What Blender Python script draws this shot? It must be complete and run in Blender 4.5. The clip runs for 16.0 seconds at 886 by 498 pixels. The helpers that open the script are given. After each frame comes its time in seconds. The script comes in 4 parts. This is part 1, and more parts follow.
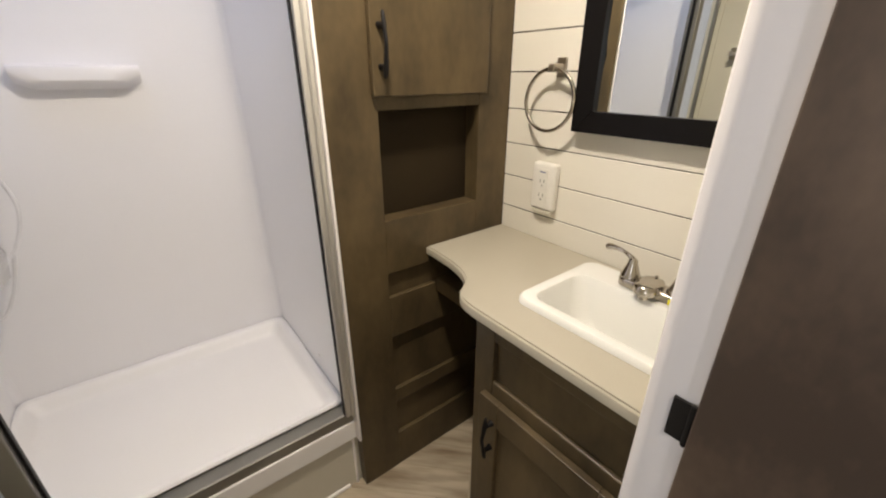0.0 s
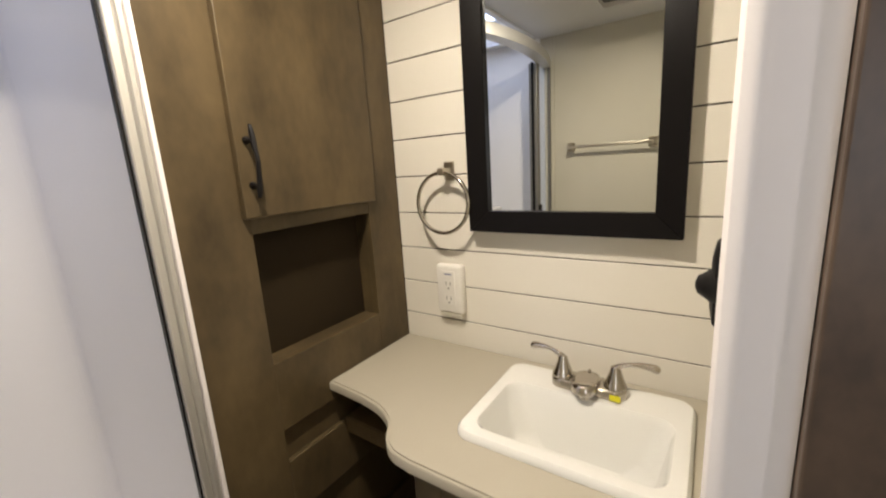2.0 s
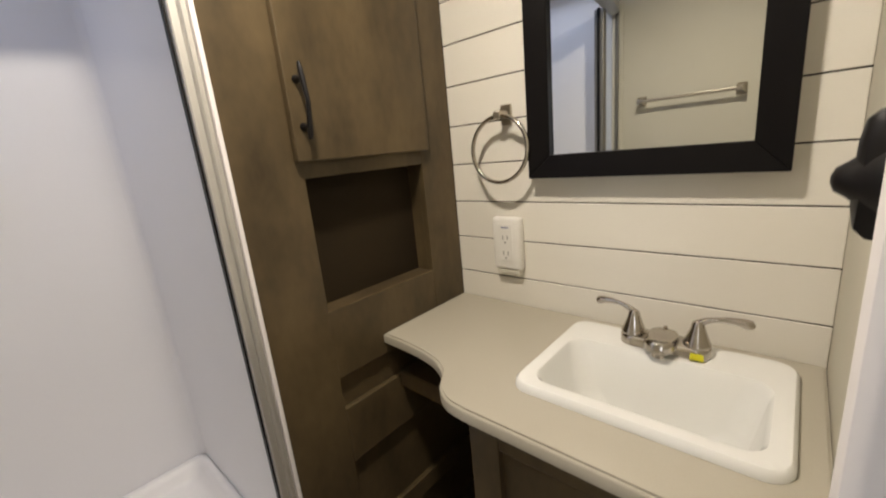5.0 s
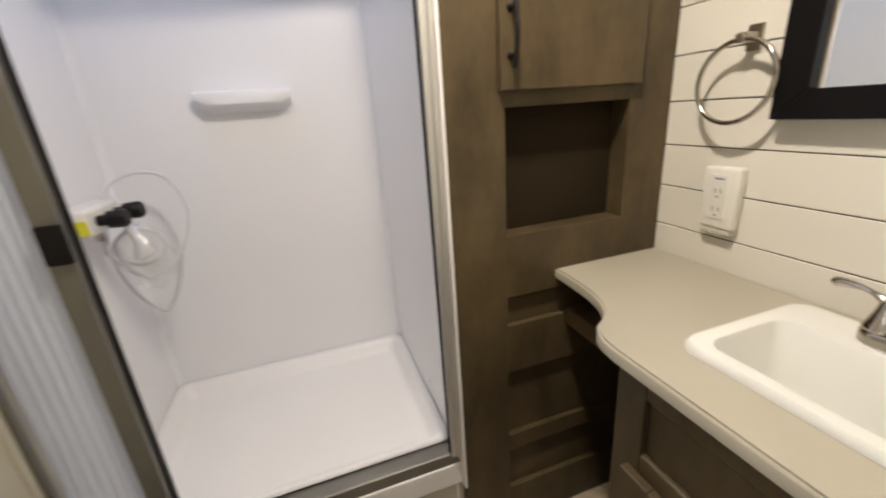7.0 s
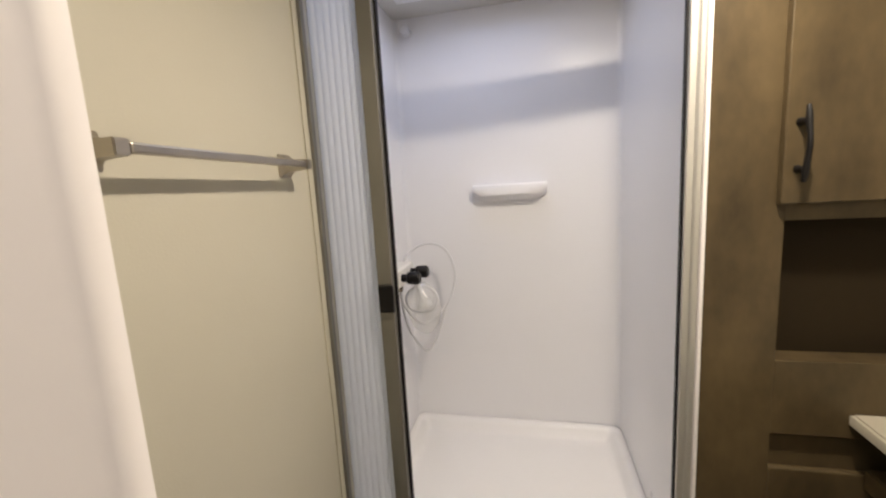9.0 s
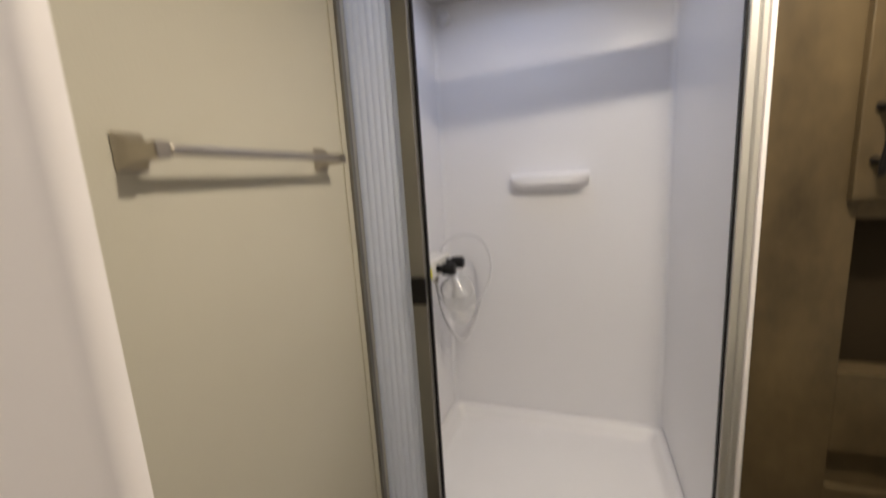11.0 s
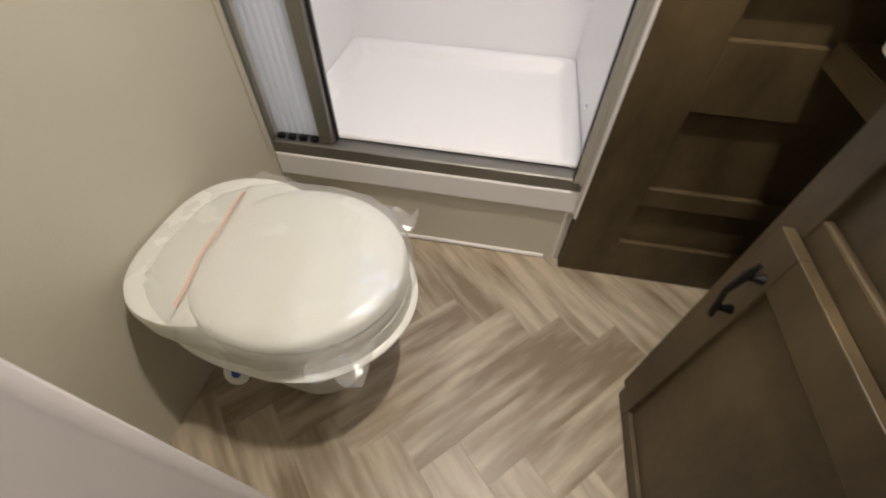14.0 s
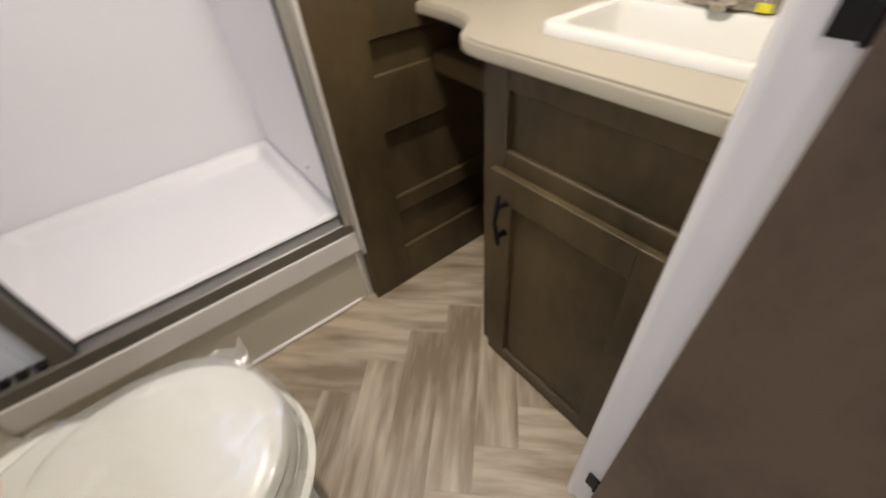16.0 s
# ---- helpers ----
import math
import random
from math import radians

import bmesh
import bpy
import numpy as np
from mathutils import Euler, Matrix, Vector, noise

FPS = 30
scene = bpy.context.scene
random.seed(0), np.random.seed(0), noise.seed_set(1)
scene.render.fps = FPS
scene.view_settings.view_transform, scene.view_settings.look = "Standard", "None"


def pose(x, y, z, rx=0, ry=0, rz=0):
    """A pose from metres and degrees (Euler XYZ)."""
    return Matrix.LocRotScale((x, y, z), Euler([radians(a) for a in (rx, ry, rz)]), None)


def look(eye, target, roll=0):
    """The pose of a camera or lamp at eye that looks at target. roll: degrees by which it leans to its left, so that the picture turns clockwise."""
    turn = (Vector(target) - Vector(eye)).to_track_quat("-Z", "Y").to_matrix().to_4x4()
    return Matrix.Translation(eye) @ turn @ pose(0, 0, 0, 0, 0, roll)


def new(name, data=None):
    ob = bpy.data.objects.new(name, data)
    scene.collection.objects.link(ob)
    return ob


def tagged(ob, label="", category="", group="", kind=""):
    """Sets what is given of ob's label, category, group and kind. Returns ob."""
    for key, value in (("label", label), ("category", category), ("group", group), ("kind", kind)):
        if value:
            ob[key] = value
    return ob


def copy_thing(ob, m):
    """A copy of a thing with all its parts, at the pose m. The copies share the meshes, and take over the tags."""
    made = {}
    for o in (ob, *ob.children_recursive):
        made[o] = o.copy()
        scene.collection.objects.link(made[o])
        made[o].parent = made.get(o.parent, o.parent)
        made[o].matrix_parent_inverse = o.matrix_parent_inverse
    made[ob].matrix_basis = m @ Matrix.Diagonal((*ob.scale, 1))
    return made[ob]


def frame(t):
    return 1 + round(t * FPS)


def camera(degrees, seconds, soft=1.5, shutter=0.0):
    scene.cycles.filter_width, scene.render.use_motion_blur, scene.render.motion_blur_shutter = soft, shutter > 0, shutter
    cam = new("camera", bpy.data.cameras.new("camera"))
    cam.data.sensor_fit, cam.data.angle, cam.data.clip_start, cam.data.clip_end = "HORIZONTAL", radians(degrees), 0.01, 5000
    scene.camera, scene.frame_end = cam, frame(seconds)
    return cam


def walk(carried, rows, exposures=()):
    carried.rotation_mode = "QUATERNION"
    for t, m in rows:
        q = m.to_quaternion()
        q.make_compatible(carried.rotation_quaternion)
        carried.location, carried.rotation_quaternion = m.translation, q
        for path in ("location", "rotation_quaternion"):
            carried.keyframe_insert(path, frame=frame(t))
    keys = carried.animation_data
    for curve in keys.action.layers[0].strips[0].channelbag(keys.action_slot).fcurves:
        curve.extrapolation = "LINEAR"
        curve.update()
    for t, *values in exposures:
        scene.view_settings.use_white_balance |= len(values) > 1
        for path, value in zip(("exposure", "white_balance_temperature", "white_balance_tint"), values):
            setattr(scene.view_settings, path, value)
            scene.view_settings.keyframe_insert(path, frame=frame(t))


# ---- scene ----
cam = camera(96.2, 16.0, soft=2.0, shutter=0.5)
PATH = [
    (0, (-0.988, -0.932, 1.351), (0.133, 0.515, 0.545), -0.1),
    (0.5, (-0.972, -0.9, 1.329), (0.228, 0.461, 0.488), 0.8),
    (1, (-0.986, -0.849, 1.333), (0.443, 0.354, 0.62), -1.7),
    (1.5, (-0.949, -0.793, 1.354), (0.62, 0.313, 0.794), -3.7),
    (2, (-0.928, -0.785, 1.381), (0.69, 0.317, 0.973), -3.6),
    (2.5, (-0.918, -0.787, 1.396), (0.683, 0.37, 1.087), -3.1),
    (3, (-0.91, -0.791, 1.413), (0.629, 0.467, 1.189), -4.4),
    (3.5, (-0.895, -0.782, 1.423), (0.59, 0.539, 1.206), -5.3),
    (4, (-0.898, -0.761, 1.407), (0.582, 0.547, 1.096), -5.6),
    (4.2, (-0.903, -0.768, 1.388), (0.568, 0.539, 1.033), -6.1),
    (6.3, (-0.889, -0.743, 1.208), (0.282, 0.719, 0.51), -4.7),
    (6.5, (-0.879, -0.761, 1.23), (0.133, 0.814, 0.526), -4.1),
    (7, (-0.91, -0.823, 1.268), (-0.315, 0.971, 0.615), -4.1),
    (7.5, (-0.935, -0.864, 1.296), (-0.645, 1.024, 0.704), -4.5),
    (8, (-0.945, -0.89, 1.316), (-0.883, 1.04, 0.798), -4.9),
    (8.5, (-0.957, -0.91, 1.364), (-1.19, 1.028, 0.927), -5.0),
    (8.7, (-0.965, -0.922, 1.361), (-1.308, 1.02, 1.026), -3.7),
    (10.8, (-0.948, -0.918, 1.427), (-1.588, 0.965, 1.215), -3.3),
    (11, (-0.939, -0.906, 1.381), (-1.589, 0.952, 1.032), -3.5),
    (11.5, (-0.911, -0.899, 1.23), (-1.586, 0.82, 0.462), -4.9),
    (12, (-0.906, -0.887, 1.105), (-1.543, 0.644, -0.013), -3.7),
    (12.5, (-0.89, -0.892, 1.079), (-1.481, 0.482, -0.248), -1.1),
    (13, (-0.857, -0.863, 1.049), (-1.398, 0.473, -0.337), 1.1),
    (13.5, (-0.85, -0.847, 1.039), (-1.247, 0.458, -0.424), 2.2),
    (14, (-0.851, -0.848, 1.026), (-1.064, 0.418, -0.507), 1.5),
    (14.5, (-0.869, -0.867, 1.028), (-0.893, 0.365, -0.548), -0.1),
    (15, (-0.882, -0.877, 1.029), (-0.728, 0.364, -0.532), -1.9),
    (15.5, (-0.909, -0.879, 1.047), (-0.492, 0.393, -0.439), -2.4),
    (16, (-0.939, -0.894, 1.067), (-0.107, 0.307, -0.299), -5.4),
]
walk(cam, [(t, look(eye, target, roll)) for t, eye, target, roll in PATH],
     exposures=((0, -0.07, 6480, 10), (1, -0.12, 6600, 10), (2, -0.18, 6550, 10), (3, -0.42, 6420, 10), (4, -0.42, 6400, 10), (6.5, -0.20, 6350, 10), (7.5, -0.10, 6450, 10),
                (8.5, -0.06, 6600, 10), (10.8, -0.54, 6560, 10), (11.5, -0.12, 6420, 9), (12.5, 0.13, 6300, 9), (14.5, 0.19, 6200, 11), (16, 0.12, 6200, 12)))

# ---- world and light ----
world = bpy.data.worlds.new("world")
scene.world = world
world.use_nodes = True
wn = world.node_tree.nodes
sky = wn.new("ShaderNodeTexSky")
sky.sky_type, sky.sun_disc = "NISHITA", False
sky.sun_elevation, sky.sun_rotation = radians(38), radians(150)
world.node_tree.links.new(sky.outputs[0], wn["Background"].inputs[0])
wn["Background"].inputs[1].default_value = 0.06


def area_lamp(name, eye, target, sx, sy, power, colour):
    data = bpy.data.lights.new(name, "AREA")
    data.shape, data.size, data.size_y, data.energy, data.color = "RECTANGLE", sx, sy, power, colour
    ob = new(name, data)
    ob.matrix_world = look(eye, target)
    return ob


LAMP = (-0.665, -0.375, 2.035)
bulb = bpy.data.lights.new("ceiling_bulb", "AREA")
bulb.shape, bulb.size, bulb.energy, bulb.color = "DISK", 0.085, 17.5, (1.0, 0.875, 0.72)
bulb_ob = new("ceiling_bulb", bulb)
bulb_ob.matrix_world = look(LAMP, (LAMP[0], LAMP[1], 0))
area_lamp("skylight_daylight", (-1.13, 0.33, 2.17), (-1.13, 0.33, 0), 0.46, 0.38, 2.2, (0.62, 0.71, 1.0))
# Daylight fill for the hall; the unseen window it shines through is added.
area_lamp("hall_fill_daylight", (-2.68, -1.525, 1.40), (-1.0, -1.40, 0.55), 0.8, 0.8, 11.0, (0.86, 0.91, 1.0))
# Unseen downward fill added to brighten the jambs and door from the hall side.
HALL_FILL = (-1.05, -1.42, 2.035)
hall_fill_lamp = area_lamp("hall_fill_lamp", HALL_FILL, (HALL_FILL[0], HALL_FILL[1], 0), 0.085, 0.085, 4.5, (1.0, 0.92, 0.90))


# ---- materials ----
def material(name, colour, rough=0.5, metal=0.0, other=None, scale=6.0, stretch=(1, 1, 1), contrast=0.5, fine=120.0, bump=0.02,
             fine_mix=0.15, random_tone=0.0, coat=0.0, spec=0.5, rough_var=0.08):
    """Two scales of noise between two colours, fine relief, and wear in the gloss."""
    m = bpy.data.materials.new(name)
    m.use_nodes = True
    nt = m.node_tree
    b = nt.nodes["Principled BSDF"]
    other = other or tuple(c * 0.85 for c in colour)
    co = nt.nodes.new("ShaderNodeTexCoord")
    mp = nt.nodes.new("ShaderNodeMapping")
    mp.inputs["Scale"].default_value = stretch
    nt.links.new(co.outputs["Object"], mp.inputs[0])
    n1 = nt.nodes.new("ShaderNodeTexNoise")
    n1.inputs["Scale"].default_value, n1.inputs["Detail"].default_value = scale, 5
    n2 = nt.nodes.new("ShaderNodeTexNoise")
    n2.inputs["Scale"].default_value, n2.inputs["Detail"].default_value = fine, 3
    for n in (n1, n2):
        nt.links.new(mp.outputs[0], n.inputs[0])
    ramp = nt.nodes.new("ShaderNodeMapRange")
    ramp.inputs[1].default_value, ramp.inputs[2].default_value = 0.5 - contrast / 2, 0.5 + contrast / 2
    mix0 = nt.nodes.new("ShaderNodeMix")
    mix0.inputs[0].default_value = fine_mix
    nt.links.new(n1.outputs[0], mix0.inputs[2])
    nt.links.new(n2.outputs[0], mix0.inputs[3])
    fac = mix0.outputs[0]
    if random_tone:
        info = nt.nodes.new("ShaderNodeObjectInfo")
        ma = nt.nodes.new("ShaderNodeMath")
        ma.operation = "MULTIPLY_ADD"
        ma.inputs[1].default_value, ma.inputs[2].default_value = random_tone, -random_tone / 2
        nt.links.new(info.outputs["Random"], ma.inputs[0])
        ad = nt.nodes.new("ShaderNodeMath")
        nt.links.new(fac, ad.inputs[0])
        nt.links.new(ma.outputs[0], ad.inputs[1])
        fac = ad.outputs[0]
        # each piece shows its own stretch of the grain
        sh = nt.nodes.new("ShaderNodeVectorMath")
        sh.operation = "SCALE"
        sh.inputs[0].default_value = (3.1, 7.7, 5.3)
        nt.links.new(info.outputs["Random"], sh.inputs["Scale"])
        nt.links.new(sh.outputs[0], mp.inputs["Location"])
    nt.links.new(fac, ramp.inputs[0])
    mix = nt.nodes.new("ShaderNodeMix")
    mix.data_type = "RGBA"
    mix.inputs[6].default_value, mix.inputs[7].default_value = (*other, 1), (*colour, 1)
    nt.links.new(ramp.outputs[0], mix.inputs[0])
    nt.links.new(mix.outputs[2], b.inputs["Base Color"])
    rr = nt.nodes.new("ShaderNodeMapRange")
    rr.inputs[3].default_value, rr.inputs[4].default_value = max(rough - rough_var, 0.02), min(rough + rough_var, 1)
    nt.links.new(n1.outputs[0], rr.inputs[0])
    nt.links.new(rr.outputs[0], b.inputs["Roughness"])
    b.inputs["Metallic"].default_value = metal
    b.inputs["Coat Weight"].default_value = coat
    b.inputs["Specular IOR Level"].default_value = spec
    if bump:
        bp = nt.nodes.new("ShaderNodeBump")
        bp.inputs["Strength"].default_value, bp.inputs["Distance"].default_value = min(bump * 8, 1), 0.002
        nt.links.new(n2.outputs[0], bp.inputs["Height"])
        nt.links.new(bp.outputs[0], b.inputs["Normal"])
    return m


WOOD = material("stained_maple", (0.116, 0.083, 0.041), 0.44, other=(0.046, 0.033, 0.017), scale=4.0, stretch=(1.6, 1.6, 0.8), contrast=0.32, fine=34, fine_mix=0.18, bump=0.01, spec=0.35)
WOOD_DARK = material("dark_door_veneer", (0.125, 0.085, 0.058), 0.42, other=(0.056, 0.038, 0.028), scale=4.2, stretch=(1.4, 1.4, 0.8), contrast=0.20, fine=60, bump=0.01)
# Darker panel than the cabinet wood, with niche shade mixed into its colour.
SHADED_LINING = material("dark_shaded_niche_lining", (0.026, 0.018, 0.008), 0.75, other=(0.018, 0.012, 0.006), scale=4, fine=60, spec=0.15)
SHIP = material("cream_shiplap_board", (0.76, 0.73, 0.66), 0.5, other=(0.70, 0.67, 0.60), scale=2.5, stretch=(1, 0.5, 2), fine=160, bump=0.006, random_tone=0.10)
# Dark board grooves; kept near-black so the wall under the counter looks shaded.
GROOVE_SHADE = material("dark_grooves_and_shade", (0.014, 0.011, 0.008), 0.85, spec=0.15)
BEIGE = material("beige_wallboard", (0.575, 0.545, 0.450), 0.58, other=(0.52, 0.490, 0.395), scale=2.2, fine=210, bump=0.02)
WHITE = material("white_vinyl_trim", (0.83, 0.80, 0.80), 0.45, other=(0.80, 0.765, 0.76), scale=4, fine=150, bump=0.004)
ABS = material("white_shower_plastic", (0.845, 0.842, 0.865), 0.30, other=(0.82, 0.817, 0.84), scale=2.0, fine=90, bump=0.004, rough_var=0.05)
PAN = material("white_pan_acrylic", (0.87, 0.86, 0.86), 0.34, other=(0.84, 0.83, 0.83), scale=3.0, fine=240, bump=0.015)
CREAM_PANEL = material("off_white_skirt_panel", (0.66, 0.63, 0.54), 0.5, scale=3.0)
CEIL = material("white_ceiling_panel", (0.72, 0.71, 0.69), 0.55, scale=2.5, fine=180, bump=0.01)
ALU = material("brushed_aluminium", (0.70, 0.69, 0.66), 0.42, metal=0.75, other=(0.62, 0.61, 0.58), scale=8, stretch=(1, 1, 0.1), fine=300, bump=0.004)
ALU_DARK = material("satin_nickel_track", (0.27, 0.26, 0.235), 0.46, metal=0.75, other=(0.22, 0.21, 0.19), scale=8, fine=300, bump=0.004)
NICKEL = material("polished_nickel", (0.52, 0.48, 0.42), 0.16, metal=1.0, other=(0.46, 0.42, 0.37), scale=20, fine=200, bump=0, rough_var=0.04)
BRUSHED = material("brushed_nickel", (0.50, 0.46, 0.39), 0.32, metal=1.0, other=(0.44, 0.40, 0.34), scale=30, fine=300, bump=0.003)
BLACK = material("black_metal", (0.009, 0.008, 0.008), 0.45, scale=10, fine=200, bump=0.004, spec=0.22)
FRAME = material("black_mirror_frame", (0.005, 0.0045, 0.005), 0.32, other=(0.007, 0.006, 0.006), scale=7, fine=120, bump=0.003, spec=0.12)
COUNTER = material("greige_laminate_counter", (0.43, 0.40, 0.325), 0.40, other=(0.39, 0.36, 0.29), scale=5, fine=420, fine_mix=0.5, bump=0.003)
CHINA = material("white_sink_enamel", (0.75, 0.75, 0.725), 0.14, other=(0.73, 0.73, 0.70), scale=3, bump=0, rough_var=0.04)
TOILET = material("white_toilet_plastic", (0.80, 0.80, 0.745), 0.28, other=(0.77, 0.77, 0.71), scale=3, bump=0, rough_var=0.05)
OUTLET = material("white_outlet_plastic", (0.82, 0.80, 0.75), 0.35, scale=8, bump=0)
YELLOW = material("yellow_sticker", (0.75, 0.70, 0.02), 0.5, bump=0)
BLUE = material("blue_plastic", (0.03, 0.07, 0.35), 0.4, bump=0)
SLOT = material("grey_outlet_slot", (0.30, 0.285, 0.26), 0.6, bump=0)
LABEL = material("faded_blue_print", (0.20, 0.23, 0.36), 0.5, bump=0)
ORANGE = material("orange_tape", (0.85, 0.42, 0.27), 0.5, other=(0.82, 0.58, 0.44), scale=30, bump=0)
BRASS = material("raw_pine_hole", (0.55, 0.36, 0.13), 0.6, other=(0.30, 0.15, 0.05), scale=40, contrast=0.3)
HOSE = material("white_hose_vinyl", (0.72, 0.72, 0.74), 0.3, scale=20, bump=0)
GREY = material("grey_vent_mesh", (0.16, 0.155, 0.15), 0.6, scale=12)
PLANK = material("vinyl_wood_plank", (0.52, 0.445, 0.335), 0.40, other=(0.235, 0.178, 0.116), scale=4.4, stretch=(0.85, 5.6, 1), contrast=0.30, fine=13,
                 fine_mix=0.16, random_tone=0.15, bump=0.004)
SEAM = material("vinyl_seam", (0.34, 0.28, 0.21), 0.6, scale=8)

MIRROR = bpy.data.materials.new("silvered_mirror")
MIRROR.use_nodes = True
_b = MIRROR.node_tree.nodes["Principled BSDF"]
_b.inputs["Base Color"].default_value = (0.80, 0.82, 0.80, 1)
_b.inputs["Metallic"].default_value, _b.inputs["Roughness"].default_value = 1.0, 0.015


def clear(name, colour, alpha, rough, trans=0.0, bump=0.0):
    m = bpy.data.materials.new(name)
    m.use_nodes = True
    nt = m.node_tree
    b = nt.nodes["Principled BSDF"]
    b.inputs["Base Color"].default_value = (*colour, 1)
    b.inputs["Alpha"].default_value, b.inputs["Roughness"].default_value = alpha, rough
    b.inputs["Transmission Weight"].default_value = trans
    if bump:
        n = nt.nodes.new("ShaderNodeTexNoise")
        n.inputs["Scale"].default_value, n.inputs["Detail"].default_value = 14, 4
        n.inputs["Distortion"].default_value = 1.5
        co = nt.nodes.new("ShaderNodeTexCoord")
        nt.links.new(co.outputs["Object"], n.inputs[0])
        bp = nt.nodes.new("ShaderNodeBump")
        bp.inputs["Strength"].default_value, bp.inputs["Distance"].default_value = bump, 0.01
        nt.links.new(n.outputs[0], bp.inputs["Height"])
        nt.links.new(bp.outputs[0], b.inputs["Normal"])
    return m


BAG = bpy.data.materials.new("clear_plastic_film")
BAG.use_nodes = True
_t = BAG.node_tree
_co, _n1, _n2 = _t.nodes.new("ShaderNodeTexCoord"), _t.nodes.new("ShaderNodeTexNoise"), _t.nodes.new("ShaderNodeTexVoronoi")
_n1.inputs["Scale"].default_value, _n1.inputs["Detail"].default_value, _n1.inputs["Distortion"].default_value = 7, 3, 1.5
_n2.feature, _n2.inputs["Scale"].default_value = "DISTANCE_TO_EDGE", 6
_ad = _t.nodes.new("ShaderNodeMath")
_bp = _t.nodes.new("ShaderNodeBump")
_bp.inputs["Strength"].default_value, _bp.inputs["Distance"].default_value = 0.70, 0.012
_gl, _tp, _df = _t.nodes.new("ShaderNodeBsdfGlossy"), _t.nodes.new("ShaderNodeBsdfTransparent"), _t.nodes.new("ShaderNodeBsdfDiffuse")
_gl.inputs["Roughness"].default_value = 0.17
_df.inputs[0].default_value = (0.85, 0.86, 0.82, 1)
_m1, _m2 = _t.nodes.new("ShaderNodeMixShader"), _t.nodes.new("ShaderNodeMixShader")
_m1.inputs[0].default_value, _m2.inputs[0].default_value = 0.60, 0.25
_l = _t.links.new
_l(_co.outputs["Object"], _n1.inputs[0]), _l(_co.outputs["Object"], _n2.inputs[0])
_l(_n1.outputs[0], _ad.inputs[0]), _l(_n2.outputs["Distance"], _ad.inputs[1]), _l(_ad.outputs[0], _bp.inputs["Height"])
_l(_bp.outputs[0], _gl.inputs["Normal"]), _l(_bp.outputs[0], _df.inputs["Normal"])
_l(_gl.outputs[0], _m1.inputs[1]), _l(_df.outputs[0], _m1.inputs[2])
_l(_tp.outputs[0], _m2.inputs[1]), _l(_m1.outputs[0], _m2.inputs[2]), _l(_m2.outputs[0], _t.nodes["Material Output"].inputs[0])
DOME = clear("skylight_acrylic", (0.80, 0.90, 1.0), 0.25, 0.15)
PLEAT = clear("white_pleated_film", (0.72, 0.77, 0.87), 1.0, 0.22)
_t = PLEAT.node_tree
_tr = _t.nodes.new("ShaderNodeBsdfTranslucent")
_tr.inputs[0].default_value = (0.82, 0.87, 0.95, 1)
_mx = _t.nodes.new("ShaderNodeMixShader")
_mx.inputs[0].default_value = 0.45
_t.links.new(_t.nodes["Principled BSDF"].outputs[0], _mx.inputs[1])
_t.links.new(_tr.outputs[0], _mx.inputs[2])
_t.links.new(_mx.outputs[0], _t.nodes["Material Output"].inputs[0])

GLOW = bpy.data.materials.new("lamp_diffuser")
GLOW.use_nodes = True
_b = GLOW.node_tree.nodes["Principled BSDF"]
_b.inputs["Base Color"].default_value = (0.9, 0.85, 0.7, 1)
_b.inputs["Emission Color"].default_value, _b.inputs["Emission Strength"].default_value = (1.0, 0.82, 0.55, 1), 4.0


# ---- mesh helpers ----
def finish(name, bm, mat, smooth=False):
    bmesh.ops.recalc_face_normals(bm, faces=bm.faces)
    me = bpy.data.meshes.new(name)
    bm.to_mesh(me)
    bm.free()
    me.materials.append(mat)
    if smooth:
        me.shade_smooth()
        me.set_sharp_from_angle(angle=radians(40))
    return me


def thing(name, base, label, category, group="", kind=""):
    ob = new(name)
    ob.empty_display_size = 0.05
    ob.location = base
    return tagged(ob, label, category, group, kind)


def part(name, bm, mat, parent, label="", smooth=False):
    """One mesh, given in world metres, as a part of a thing."""
    ob = new(name, finish(name, bm, mat, smooth))
    ob.parent = parent
    if parent.type == "EMPTY":
        ob.matrix_parent_inverse = Matrix.Translation(-parent.location)
    return tagged(ob, label)


def solid(name, bm, mat, label, category, smooth=False, group="", kind=""):
    return tagged(new(name, finish(name, bm, mat, smooth)), label, category, group, kind)


def box(x0, x1, y0, y1, z0, z1, bevel=0.0, bm=None, seg=2):
    bm2 = bmesh.new()
    bmesh.ops.create_cube(bm2, size=1.0, matrix=Matrix.Translation(((x0 + x1) / 2, (y0 + y1) / 2, (z0 + z1) / 2)) @ Matrix.Diagonal((x1 - x0, y1 - y0, z1 - z0, 1)))
    if bevel:
        bmesh.ops.bevel(bm2, geom=bm2.edges[:], offset=bevel, segments=seg, affect="EDGES", profile=0.5)
    if bm is None:
        return bm2
    me = bpy.data.meshes.new("tmp")
    bm2.to_mesh(me)
    bm2.free()
    bm.from_mesh(me)
    bpy.data.meshes.remove(me)
    return bm


def loft(rings, cap=(True, True), bm=None, closed=True):
    bm = bm or bmesh.new()
    rows = [[bm.verts.new(p) for p in r] for r in rings]
    n = len(rows[0])
    for a, b in zip(rows, rows[1:]):
        for i in range(n if closed else n - 1):
            j = (i + 1) % n
            bm.faces.new((a[i], a[j], b[j], b[i]))
    if closed and cap[0]:
        bm.faces.new(rows[0])
    if closed and cap[1]:
        bm.faces.new(rows[-1])
    return bm


